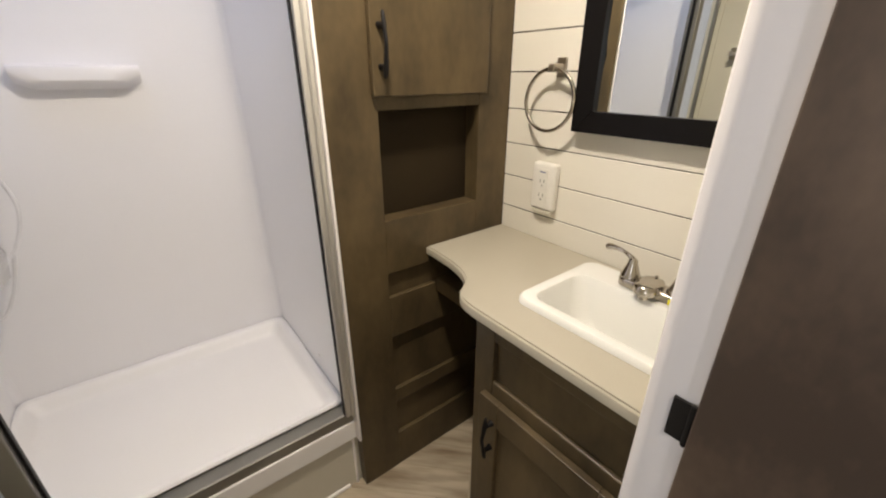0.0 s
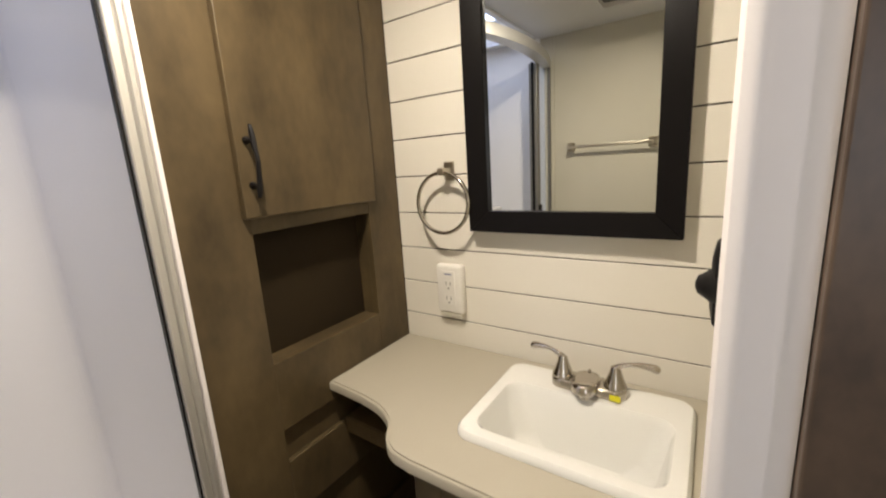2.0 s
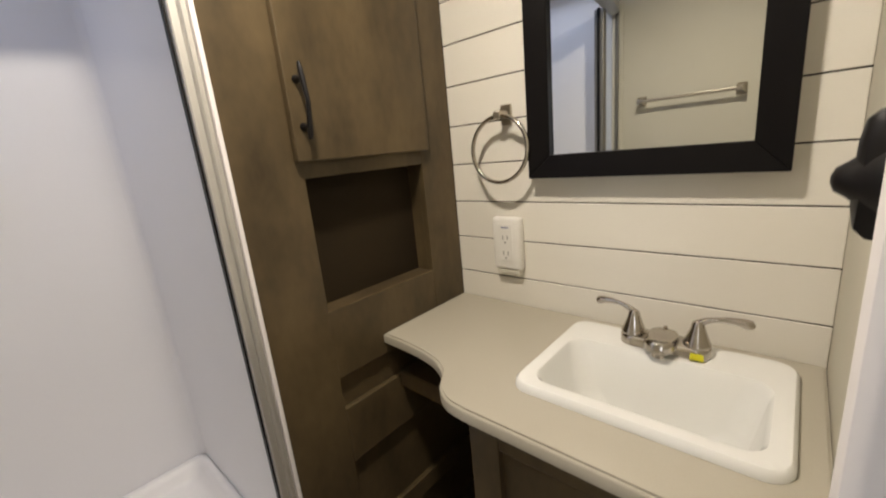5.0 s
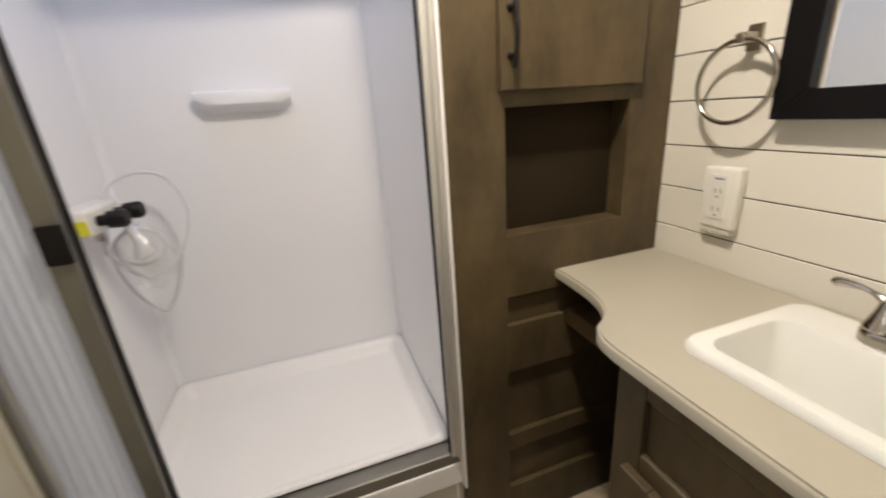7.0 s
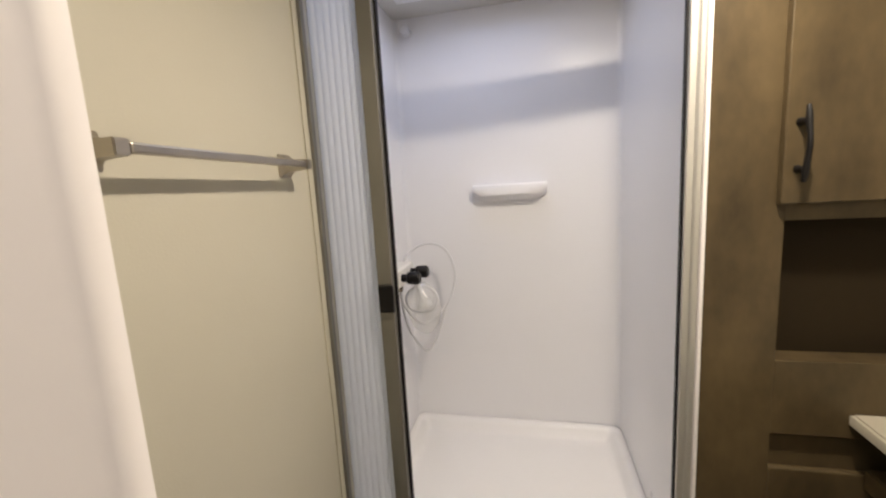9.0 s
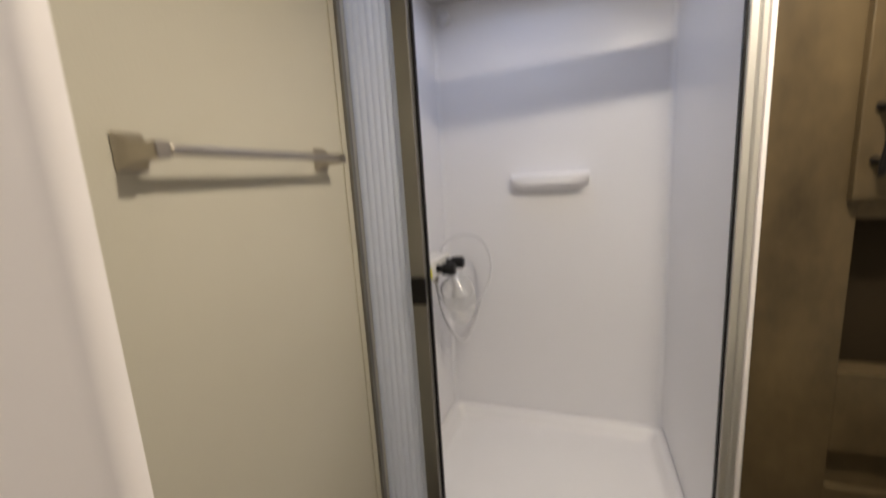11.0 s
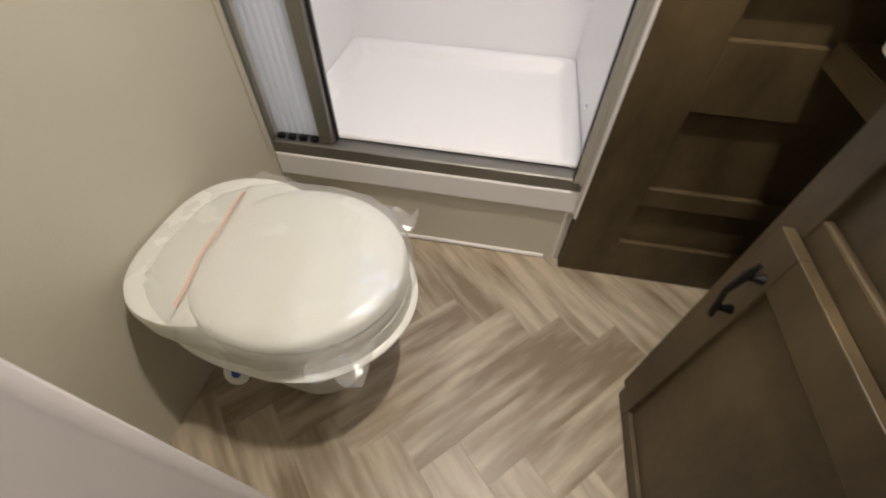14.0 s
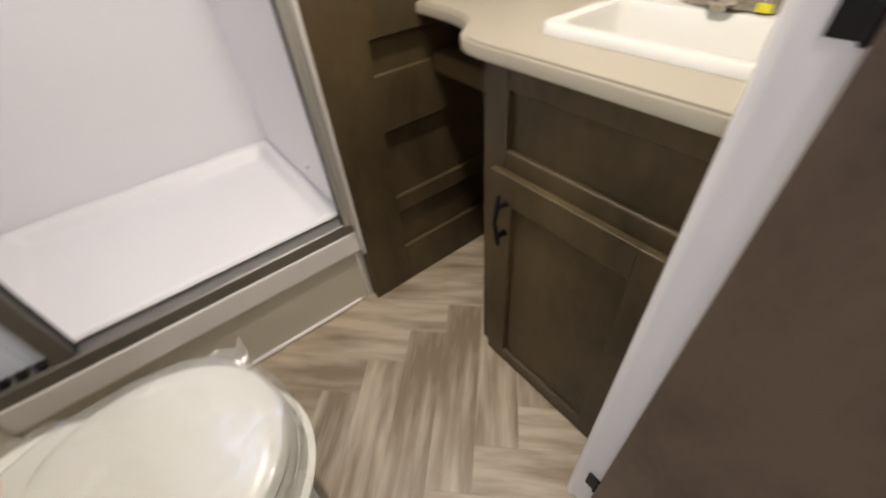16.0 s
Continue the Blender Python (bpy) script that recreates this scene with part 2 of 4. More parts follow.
def tube(points, radius, n=10, bm=None, closed=False):
    """A round bar along a line of points; radius may be one number or one for each point."""
    pts = [Vector(p) for p in points]
    rad = radius if isinstance(radius, (list, tuple)) else [radius] * len(pts)
    rings, up = [], None
    for i, p in enumerate(pts):
        if closed:
            d = pts[(i + 1) % len(pts)] - pts[i - 1]
        else:
            d = pts[min(i + 1, len(pts) - 1)] - pts[max(i - 1, 0)]
        d.normalize()
        if up is None:
            up = d.orthogonal().normalized()
        up = (up - d * up.dot(d)).normalized()
        side = d.cross(up)
        rings.append([p + (up * math.cos(2 * math.pi * k / n) + side * math.sin(2 * math.pi * k / n)) * rad[i] for k in range(n)])
    if closed:
        rings.append(rings[0])
        b = loft(rings, (False, False), bm)
        bmesh.ops.remove_doubles(b, verts=b.verts[:], dist=1e-6)
        return b
    return loft(rings, (True, True), bm)


def curve(points, steps=8):
    """A smooth line through the points."""
    p = [Vector(q) for q in points]
    p = [p[0] * 2 - p[1]] + p + [p[-1] * 2 - p[-2]]
    out = []
    for i in range(1, len(p) - 2):
        for s in range(steps):
            t = s / steps
            a, b, c, d = p[i - 1], p[i], p[i + 1], p[i + 2]
            out.append(0.5 * ((2 * b) + (c - a) * t + (2 * a - 5 * b + 4 * c - d) * t * t + (3 * b - a - 3 * c + d) * t ** 3))
    return out + [p[-2]]


def round_rect(x0, x1, y0, y1, z, r, n=6):
    out = []
    for cx, cy, a0 in ((x1 - r, y1 - r, 0), (x0 + r, y1 - r, 90), (x0 + r, y0 + r, 180), (x1 - r, y0 + r, 270)):
        for k in range(n + 1):
            a = radians(a0 + 90 * k / n)
            out.append((cx + r * math.cos(a), cy + r * math.sin(a), z))
    return out


def disc_ring(centre, axis, radius, n=24):
    """A circle of points round an axis."""
    c, w = Vector(centre), Vector(axis).normalized()
    u = w.orthogonal().normalized()
    v = w.cross(u)
    return [c + (u * math.cos(2 * math.pi * k / n) + v * math.sin(2 * math.pi * k / n)) * radius for k in range(n)]


def turned(start, axis, profile, n=24):
    """A lathed body: profile rows of (distance along the axis, radius)."""
    s, w = Vector(start), Vector(axis).normalized()
    return loft([disc_ring(s + w * d, axis, max(r, 1e-4), n) for d, r in profile])


def prism(outline, z0, z1, bevel=0.0):
    """An outline in plan, raised from z0 to z1."""
    bm = loft([[(x, y, z0) for x, y in outline], [(x, y, z1) for x, y in outline]])
    if bevel:
        bmesh.ops.recalc_face_normals(bm, faces=bm.faces)
        bmesh.ops.bevel(bm, geom=[e for e in bm.edges if abs(e.verts[0].co.z - e.verts[1].co.z) < 1e-6], offset=bevel, segments=2, affect="EDGES")
    return bm


# ---- the plan ----
XL, XR = -1.515, 0.0          # left and right walls
YF = -0.825                   # inner face of the door wall
YB = 0.76                     # back wall of the shower
ZC = 2.06                     # ceiling
DL, DR = -1.127, -0.587        # door opening
DT = 1.93                     # its top
TX = -0.613                   # left edge of the tall cabinet
COUNTER_Z = 0.86

fb = box(-2.7, 0.25, -2.2, YF - 0.02, -0.06, -0.004)
box(XL - 0.05, 0.05, YF - 0.02, 0.05, -0.06, -0.004, bm=fb)
floor = solid("floor", fb, SEAM, "herringbone wood-look vinyl floor of the bathroom and hall", "floor", kind="structure")
ceiling = bmesh.new()
SKX0, SKX1, SKY0, SKY1 = -1.40, -0.86, 0.12, 0.56
for b in ((-2.7, 0.25, -2.2, SKY0), (-2.7, SKX0, SKY0, SKY1), (SKX1, 0.25, SKY0, SKY1), (-2.7, 0.25, SKY1, 0.9)):
    box(b[0], b[1], b[2], b[3], ZC, ZC + 0.04, bm=ceiling)
solid("ceiling", ceiling, CEIL, "smooth white ceiling panel with a skylight opening", "ceiling", kind="structure")

wall_right = solid("wall_right", box(0.004, 0.06, -0.90, 0.9, -0.06, ZC), GROOVE_SHADE, "cream shiplap wall with dark horizontal grooves", "wall", kind="structure")
solid("wall_left", box(XL - 0.06, XL, YF - 0.04, 0.9, -0.06, ZC), BEIGE, "plain beige wallboard behind the toilet", "wall", kind="structure")
solid("wall_back", box(XL - 0.06, 0.06, YB + 0.02, YB + 0.08, -0.06, ZC), BEIGE, "plain wall closing the shower end", "wall", kind="structure")
fw = box(XL - 1.2, DL - 0.018, YF - 0.024, YF, -0.06, ZC)
box(DR + 0.018, 0.25, YF - 0.024, YF, -0.06, ZC, bm=fw)
box(DL - 0.018, DR + 0.018, YF - 0.024, YF, DT + 0.018, ZC, bm=fw)
solid("wall_front", fw, BEIGE, "beige partition wall with the bathroom doorway", "wall", kind="structure")
# Unseen hall shell; the left wall's opening is added for the daylight fill.
hw = box(0.25, 0.31, -2.2, YF, -0.06, ZC)
box(-2.76, 0.31, -2.26, -2.2, -0.06, ZC, bm=hw)
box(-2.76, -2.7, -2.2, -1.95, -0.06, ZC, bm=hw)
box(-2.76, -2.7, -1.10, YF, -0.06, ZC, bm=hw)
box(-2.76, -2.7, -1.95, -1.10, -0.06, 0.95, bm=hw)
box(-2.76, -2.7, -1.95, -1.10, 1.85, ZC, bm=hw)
solid("wall_hall", hw, BEIGE, "plain beige hall walls with an opening added for unseen fill light", "wall", kind="structure")

# door lining: a reveal with a rounded stop and a flat casing on each face
for side, x0, s in (("left", DL, -1), ("right", DR, 1)):
    lining = thing("door_jamb", (x0, YF, 0), "white door jamb with a rounded edge", "door jamb", kind="structure")
    prof = [(0.0, YF + 0.022), (s * 0.002, YF + 0.028), (s * 0.007, YF + 0.0310), (s * 0.014, YF + 0.0310), (s * 0.030, YF + 0.022), (s * 0.045, YF + 0.006),
            (s * 0.045, YF + 0.001), (s * 0.0175, YF + 0.001)]
    if side == "left":
        prof += [(s * 0.0175, YF - 0.0245), (s * 0.045, YF - 0.0245), (s * 0.045, YF - 0.076), (s * 0.016, YF - 0.076), (s * 0.008, YF - 0.072), (s * 0.004, YF - 0.062)]
    else:
        prof += [(s * 0.0175, YF - 0.0230), (s * 0.004, YF - 0.0235)]
    prof += [(s * 0.004, YF + 0.010), (s * 0.001, YF + 0.014), (0.0, YF + 0.018)]
    part("lining", prism([(x0 + a, b) for a, b in prof], 0.0, DT + 0.018), WHITE, lining, smooth=True)
    if side == "left":
        # strike plate with an open hole
        zc = 0.928
        ring = loft([round_rect(YF - 0.046, YF + 0.0055, zc - 0.046, zc + 0.046, DL - 0.0034, 0.011), round_rect(YF - 0.046, YF + 0.0055, zc - 0.046, zc + 0.046, DL + 0.0012, 0.011)])
        for v in ring.verts:
            v.co = (v.co.z, v.co.x, v.co.y)
        plate = part("strike_plate", ring, BLACK, lining, "black strike plate")
        hole = [(YF - 0.019 + 0.0145 * (1 + 0.16 * noise.noise(Vector((k * 0.9, 4, 1)))) * math.cos(k * math.pi / 7),
                 zc + 0.002 + 0.0165 * (1 + 0.16 * noise.noise(Vector((k * 0.9, 7, 1)))) * math.sin(k * math.pi / 7)) for k in range(14)]
        part("bolt_hole", loft([[(DL + 0.0013, y, z) for y, z in hole], [(DL + 0.0016, y, z) for y, z in hole]]), BRASS, plate, "bare wood showing through the bolt hole")
head = thing("door_head", (-0.84, YF, DT), "white door head lining", "door jamb", kind="structure")
part("lining", box(DL - 0.018, DR + 0.018, YF - 0.0235, YF + 0.02, DT + 0.0, DT + 0.017, 0.003), WHITE, head)

# the door, open into the hall
door = thing("door_1", (DR + 0.004, YF - 0.024, 0.012), "dark brown wood-grain door standing open to the hall", "door", kind="structure")
part("slab", box(DR - 0.010, DR + 0.024, YF - 0.0245 - 0.60, YF - 0.0245, 0.012, DT - 0.01, 0.002), WOOD_DARK, door)
for z in (0.150, 1.004, 1.70):
    hg = box(DR - 0.0, DR + 0.0035, YF - 0.0235, YF + 0.001, z - 0.027, z + 0.027, 0.001)
    hinge = part("hinge", hg, BLACK, door, "black metal hinge")
    part("hinge_pin", turned((DR - 0.001, YF - 0.0205, z - 0.029), (0, 0, 1), ((0, 0.002), (0.002, 0.0032), (0.056, 0.0032), (0.058, 0.002)), 12), BLACK, hinge)

# ceiling fixtures
vent = thing("ceiling_vent", (-1.0, -0.48, ZC), "white square ceiling vent with a dark recessed screen", "vent")
VX, VY, VR = -1.0, -0.49, 0.18
fl = loft([round_rect(VX - VR, VX + VR, VY - VR, VY + VR, ZC, 0.02), round_rect(VX - VR, VX + VR, VY - VR, VY + VR, ZC - 0.012, 0.02),
           round_rect(VX - VR + 0.02, VX + VR - 0.02, VY - VR + 0.02, VY + VR - 0.02, ZC - 0.040, 0.02),
           round_rect(VX - VR + 0.03, VX + VR - 0.03, VY - VR + 0.03, VY + VR - 0.03, ZC - 0.040, 0.02),
           round_rect(VX - VR + 0.03, VX + VR - 0.03, VY - VR + 0.03, VY + VR - 0.03, ZC - 0.010, 0.02)], (True, False))
part("flange", fl, CEIL, vent)
part("screen", box(VX - VR + 0.031, VX + VR - 0.031, VY - VR + 0.031, VY + VR - 0.031, ZC - 0.020, ZC - 0.014), GREY, vent, "dark grey screen")
lamp = thing("ceiling_light", (LAMP[0], LAMP[1], ZC), "small round lit ceiling lamp with white rim", "lamp")
part("rim", turned((LAMP[0], LAMP[1], ZC), (0, 0, -1), ((0, 0.070), (0.006, 0.070), (0.012, 0.060), (0.0125, 0.052), (0.002, 0.050)), 32), CEIL, lamp)
part("diffuser", turned((LAMP[0], LAMP[1], ZC - 0.003), (0, 0, -1), ((0, 0.049), (0.004, 0.049), (0.0055, 0.035), (0.006, 0.005)), 32), GLOW, lamp, "glowing warm diffuser", True)

# Second fixture, unseen, added to go with the hall fill.
copy_thing(lamp, pose(HALL_FILL[0], HALL_FILL[1], ZC))

# skylight over the shower
skl = thing("skylight", (-1.13, 0.34, ZC), "shower skylight with white shaft and clear dome", "skylight", kind="structure")
sh = bmesh.new()
for b in ((SKX0 - 0.02, SKX0, SKY0, SKY1), (SKX1, SKX1 + 0.02, SKY0, SKY1), (SKX0 - 0.02, SKX1 + 0.02, SKY0 - 0.02, SKY0), (SKX0 - 0.02, SKX1 + 0.02, SKY1, SKY1 + 0.02)):
    box(b[0], b[1], b[2], b[3], ZC + 0.041, ZC + 0.16, bm=sh)
part("shaft", sh, ABS, skl)
rimb = bmesh.new()
for b in ((SKX0 - 0.03, SKX0, SKY0 - 0.03, SKY1 + 0.03), (SKX1, SKX1 + 0.03, SKY0 - 0.03, SKY1 + 0.03), (SKX0, SKX1, SKY0 - 0.03, SKY0), (SKX0, SKX1, SKY1, SKY1 + 0.03)):
    box(b[0], b[1], b[2], b[3], ZC - 0.012, ZC - 0.001, 0.002, bm=rimb)
part("trim", rimb, ABS, skl)
dome = part("dome", loft([round_rect(SKX0, SKX1, SKY0, SKY1, ZC + 0.161, 0.04), round_rect(SKX0 + 0.03, SKX1 - 0.03, SKY0 + 0.03, SKY1 - 0.03, ZC + 0.20, 0.04),
                          round_rect(SKX0 + 0.10, SKX1 - 0.10, SKY0 + 0.10, SKY1 - 0.10, ZC + 0.22, 0.04)], (False, True)), DOME, skl, "clear bluish acrylic dome", True)
dome.visible_shadow = False

# ---- shower ----
SX0, SX1 = -1.500, -0.624     # inner faces of the surround
PZ = 0.290                    # pan floor
surround = thing("shower_surround", (-1.05, 0.4, 0.3), "glossy white moulded plastic shower surround", "shower wall", kind="structure")
part("back_panel", box(SX0 - 0.012, SX1 + 0.008, YB - 0.02, YB + 0.018, 0.20, ZC - 0.001), ABS, surround)
part("side_panel", box(SX0 - 0.0145, SX0, 0.086, YB - 0.021, 0.20, ZC - 0.001), ABS, surround)
part("side_panel", box(SX1, SX1 + 0.012, 0.037, YB - 0.021, 0.20, ZC - 0.001), ABS, surround)
for x, s in ((SX0, 1), (SX1, -1)):
    r = 0.022
    cv = [(x, YB - 0.0205)] + [(x + s * (r - r * math.cos(radians(a))), YB - 0.0205 - r + r * math.sin(radians(a))) for a in range(0, 91, 15)]
    part("corner_cove", prism(cv, 0.34, ZC - 0.002), ABS, surround, smooth=True)

pan = thing("shower_pan", (-1.05, 0.4, 0), "white textured shower pan with raised curb", "shower pan", kind="structure")
inner = lambda d, z: round_rect(SX0 + 0.008 + d, SX1 - 0.008 - d, 0.0885 + d, YB - 0.028 - d, z, 0.03)
part("basin", loft([inner(-0.0085, 0.338), inner(-0.003, 0.345), inner(0.006, 0.346), inner(0.016, 0.342), inner(0.026, 0.328), inner(0.036, PZ + 0.014), inner(0.050, PZ + 0.004), inner(0.075, PZ + 0.001), inner(0.12, PZ)], (False, True)), PAN, pan, smooth=True)
part("curb", box(XL + 0.003, TX - 0.004, 0.020, 0.13, 0.222, 0.300, 0.006), PAN, pan)
part("skirt", box(XL + 0.003, TX - 0.001, 0.034, 0.06, 0.0, 0.222), CREAM_PANEL, pan, "off-white skirt panel")
part("shoe_moulding", tube([(XL + 0.02, 0.031, 0.008), (TX - 0.05, 0.031, 0.008)], 0.007, 8), WHITE, pan)
part("corner_bead", tube([(TX - 0.020, 0.031, 0.002), (TX - 0.020, 0.031, 0.222)], 0.005, 8), WHITE, pan)
part("screw_cap", turned((SX1 - 0.006, 0.26, 0.42), (-1, 0, 0), ((0, 0.008), (0.003, 0.008), (0.006, 0.004)), 14), ABS, pan)

enclosure = thing("shower_enclosure", (-1.05, 0.05, 0.3), "brushed nickel shower frame with a folded pleated screen", "shower door")
tp = [(0.024, 0.3005), (0.024, 0.336), (0.028, 0.339), (0.040, 0.339), (0.041, 0.334), (0.084, 0.331), (0.088, 0.327), (0.088, 0.3005)]
part("bottom_track", loft([[(x, y, z) for y, z in tp] for x in (XL + 0.004, TX - 0.0098)]), ALU_DARK, enclosure)
jl = box(XL + 0.003, XL + 0.013, 0.024, 0.042, 0.338, 1.90, 0.002)
part("left_jamb", jl, ALU_DARK, enclosure)
jp = [(-0.036, 0.036), (-0.036, 0.012), (-0.034, 0.010), (-0.026, 0.010), (-0.0255, 0.013), (-0.022, 0.013), (-0.0215, 0.004), (-0.019, 0.001), (-0.012, 0.001), (-0.0097, 0.004), (-0.0097, 0.036)]
jr = prism([(TX + a, c) for a, c in jp], 0.339, 1.895)
part("right_jamb", jr, ALU, enclosure)
part("seal", box(TX - 0.0395, TX - 0.0362, 0.022, 0.034, 0.340, 1.89), BLACK, enclosure, "thin black seal")
jt = box(TX - 0.0095, TX - 0.001, -0.006, 0.03, 0.225, 2.0, 0.002)
part("edge_trim", jt, WHITE, enclosure, "white edge trim")
hd = []
for i in range(25):
    u = i / 24
    x = XL + 0.003 + u * (TX - 0.006 - XL)
    bow = -0.065 * (1 - (1 - 2 * u) ** 2)
    hd.append([(x, 0.024 + bow, 1.895), (x, 0.088 + bow, 1.895), (x, 0.088 + bow, 1.935), (x, 0.070 + bow, 1.945), (x, 0.028 + bow, 1.945), (x, 0.024 + bow, 1.940)])
part("header", loft(hd), ALU, enclosure, "bowed satin metal header", True)
BAR0, BAR1 = -1.366, -1.325
bar = part("lead_bar", box(BAR0, BAR1, 0.038, 0.085, 0.340, 1.894, 0.003), ALU_DARK, enclosure, "satin metal pull bar")
part("gasket", box(BAR1 + 0.0002, BAR1 + 0.006, 0.055, 0.070, 0.345, 1.90, 0.002), BLACK, bar)
part("latch", box(BAR0 + 0.004, BAR1 + 0.004, 0.026, 0.0375, 1.055, 1.128, 0.004), BLACK, bar, "black plastic pull")
PX0, PX1 = XL + 0.0135, BAR0 - 0.001
front = []
for i in range(113):
    u = i / 112
    front.append((PX0 + (PX1 - PX0) * u, 0.056 - 0.0032 * abs(math.sin(7 * math.pi * u)) ** 0.8))
pl = loft([[(x, y + 0.0015 * math.sin(31 * x + 2.0 * z), z) for x, y in front] for z in (0.352, 0.6, 0.85, 1.1, 1.35, 1.6, 1.89)], closed=False)
part("pleated_screen", pl, PLEAT, enclosure, "folded translucent white pleats", True)
for i in range(4):
    gx = PX0 + (PX1 - PX0) * (i + 0.5) / 4
    part("glide", box(gx - 0.011, gx + 0.011, 0.036, 0.052, 0.339, 0.352, 0.003), BLACK, enclosure, "small black glide")

soap = bmesh.new()
sx0, sx1, sz = -1.195, -0.905, 1.376
rings = []
for k in range(9):
    a = k / 8
    y = YB - 0.0205
    e = 0.018 if k in (0, 8) else 0.0
    x = sx0 + (sx1 - sx0) * a
    d = 0.072 - e
    rings.append([(x, y, sz - 0.002), (x, y - d + 0.012, sz), (x, y - d + 0.003, sz - 0.003), (x, y - d, sz - 0.010), (x, y - d + 0.002, sz - 0.040 + e), (x, y - d + 0.010, sz - 0.048 + e), (x, y, sz - 0.066 + e)])
loft(rings, bm=soap)
soap_shelf = thing("soap_shelf", ((sx0 + sx1) / 2, YB - 0.03, sz - 0.03), "white moulded soap shelf on the shower back wall", "shelf")
part("tray", soap, ABS, soap_shelf, smooth=True)
part("flange", box(sx0 - 0.006, sx1 + 0.006, YB - 0.0232, YB - 0.0202, sz - 0.072, sz + 0.004, 0.001), ABS, soap_shelf)

valve = thing("shower_valve", (-1.47, 0.45, 1.06), "white shower valve with dark knobs and yellow sticker", "shower valve")
vx, vy, vz = SX0, 0.45, 1.065
part("body", box(vx + 0.0005, vx + 0.080, vy - 0.10, vy + 0.10, vz - 0.035, vz + 0.035, 0.012, seg=3), OUTLET, valve, smooth=True)
for dy in (-0.055, 0.055):
    part("knob", turned((vx + 0.079, vy + dy, vz), (1, 0, 0), ((0, 0.014), (0.02, 0.014), (0.024, 0.022), (0.06, 0.024), (0.068, 0.018)), 12), BLACK, valve, "black knob", True)
part("sticker", box(vx + 0.048, vx + 0.076, vy - 0.1012, vy - 0.1002, vz - 0.026, vz + 0.010), YELLOW, valve, "yellow tag")
part("outlet_stub", turned((vx + 0.05, vy, vz - 0.034), (0, 0, -1), ((0, 0.012), (0.02, 0.012), (0.03, 0.009)), 12), NICKEL, valve)
hose = thing("shower_hose", (-1.40, 0.48, 0.95), "white flexible shower hose hanging in loops", "hose")
pts = [(-1.450, 0.45, 1.005), (-1.44, 0.46, 0.94), (-1.38, 0.50, 0.86), (-1.30, 0.55, 0.92), (-1.265, 0.58, 1.03), (-1.30, 0.60, 1.13), (-1.375, 0.59, 1.16),
       (-1.45, 0.56, 1.12), (-1.475, 0.54, 1.02), (-1.47, 0.53, 0.90), (-1.44, 0.53, 0.80), (-1.385, 0.54, 0.735), (-1.34, 0.56, 0.80), (-1.31, 0.57, 0.90)]
part("hose_tube", tube(curve(pts, 7), 0.0048, 8), HOSE, hose, smooth=True)
ringp = [(-1.375 + 0.058 * math.cos(a), 0.47 + 0.01 * math.cos(a), 0.965 + 0.052 * math.sin(a)) for a in [2 * math.pi * k / 32 for k in range(32)]]
part("coil", tube(ringp, 0.0045, 8, closed=True), HOSE, hose, smooth=True)
part("hand_shower", turned((-1.385, 0.46, 1.03), (0.25, 0, -1), ((0, 0.010), (0.05, 0.012), (0.075, 0.028), (0.09, 0.030), (0.095, 0.02)), 18), HOSE, hose, smooth=True)
part("bag", turned((-1.375, 0.465, 1.03), (0.1, 0, -1), ((0, 0.02), (0.03, 0.05), (0.10, 0.065), (0.16, 0.05), (0.19, 0.015)), 16), BAG, hose, "clear plastic wrapping", True)
br = turned((-1.44, YB - 0.0205, 2.0), (0, -1, 0), ((0, 0.016), (0.01, 0.018), (0.03, 0.016), (0.045, 0.022), (0.05, 0.018)), 16)
solid("shower_head_bracket", br, HOSE, "small white bracket high on the shower wall", "bracket", True)

# towel bar on the left wall
tb = thing("towel_bar", (XL, -0.35, 1.44), "brushed nickel towel bar on the beige wall", "towel bar")
for y in (-0.519, -0.096):
    rings = [[(XL + a, y + u * w, 1.440 + v * h) for u, v in ((-1, -1), (1, -1), (1, 1), (-1, 1))]
             for a, w, h in ((0.0005, 0.021, 0.026), (0.005, 0.021, 0.026), (0.009, 0.017, 0.021), (0.022, 0.0115, 0.0135), (0.048, 0.0105, 0.011), (0.066, 0.0105, 0.011))]
    pb = loft(rings)
    bmesh.ops.bevel(pb, geom=pb.edges[:], offset=0.0015, segments=2, affect="EDGES")
    part("post", pb, BRUSHED, tb, smooth=True)
part("bar", box(XL + 0.052, XL + 0.066, -0.5083, -0.1067, 1.433, 1.447, 0.003), BRUSHED, tb)
solid("wall_batten", box(XL + 0.0003, XL + 0.005, 0.002, 0.0225, 0.30, ZC - 0.001, 0.001), BEIGE, "thin beige batten beside the shower frame", "trim", kind="structure")

# ---- tall cabinet ----
tall = thing("tall_cabinet", (-0.3, 0.1, 0), "grey-brown stained linen cabinet with open niche", "cabinet")
FZ = ZC - 0.002
NX0, NX1, NZ0, NZ1 = -0.465, -0.128, 0.970, 1.266
ND = 0.060                    # depth of the niche
part("left_stile", box(TX, -0.472, 0.0, 0.019, 0.0, FZ, 0.001), WOOD, tall)
part("right_stile", box(NX1, -0.001, 0.0, 0.019, 0.80, FZ, 0.001), WOOD, tall)
part("rail", box(-0.4718, NX1 - 0.0002, 0.0005, 0.019, NZ1, 1.33, 0.001), WOOD, tall)
part("rail", box(-0.4718, NX1 - 0.0002, 0.0005, 0.019, 0.803, NZ0, 0.0015), WOOD, tall)
part("rail", box(-0.4718, NX1 - 0.0002, 0.0005, 0.019, 1.86, FZ, 0.001), WOOD, tall)
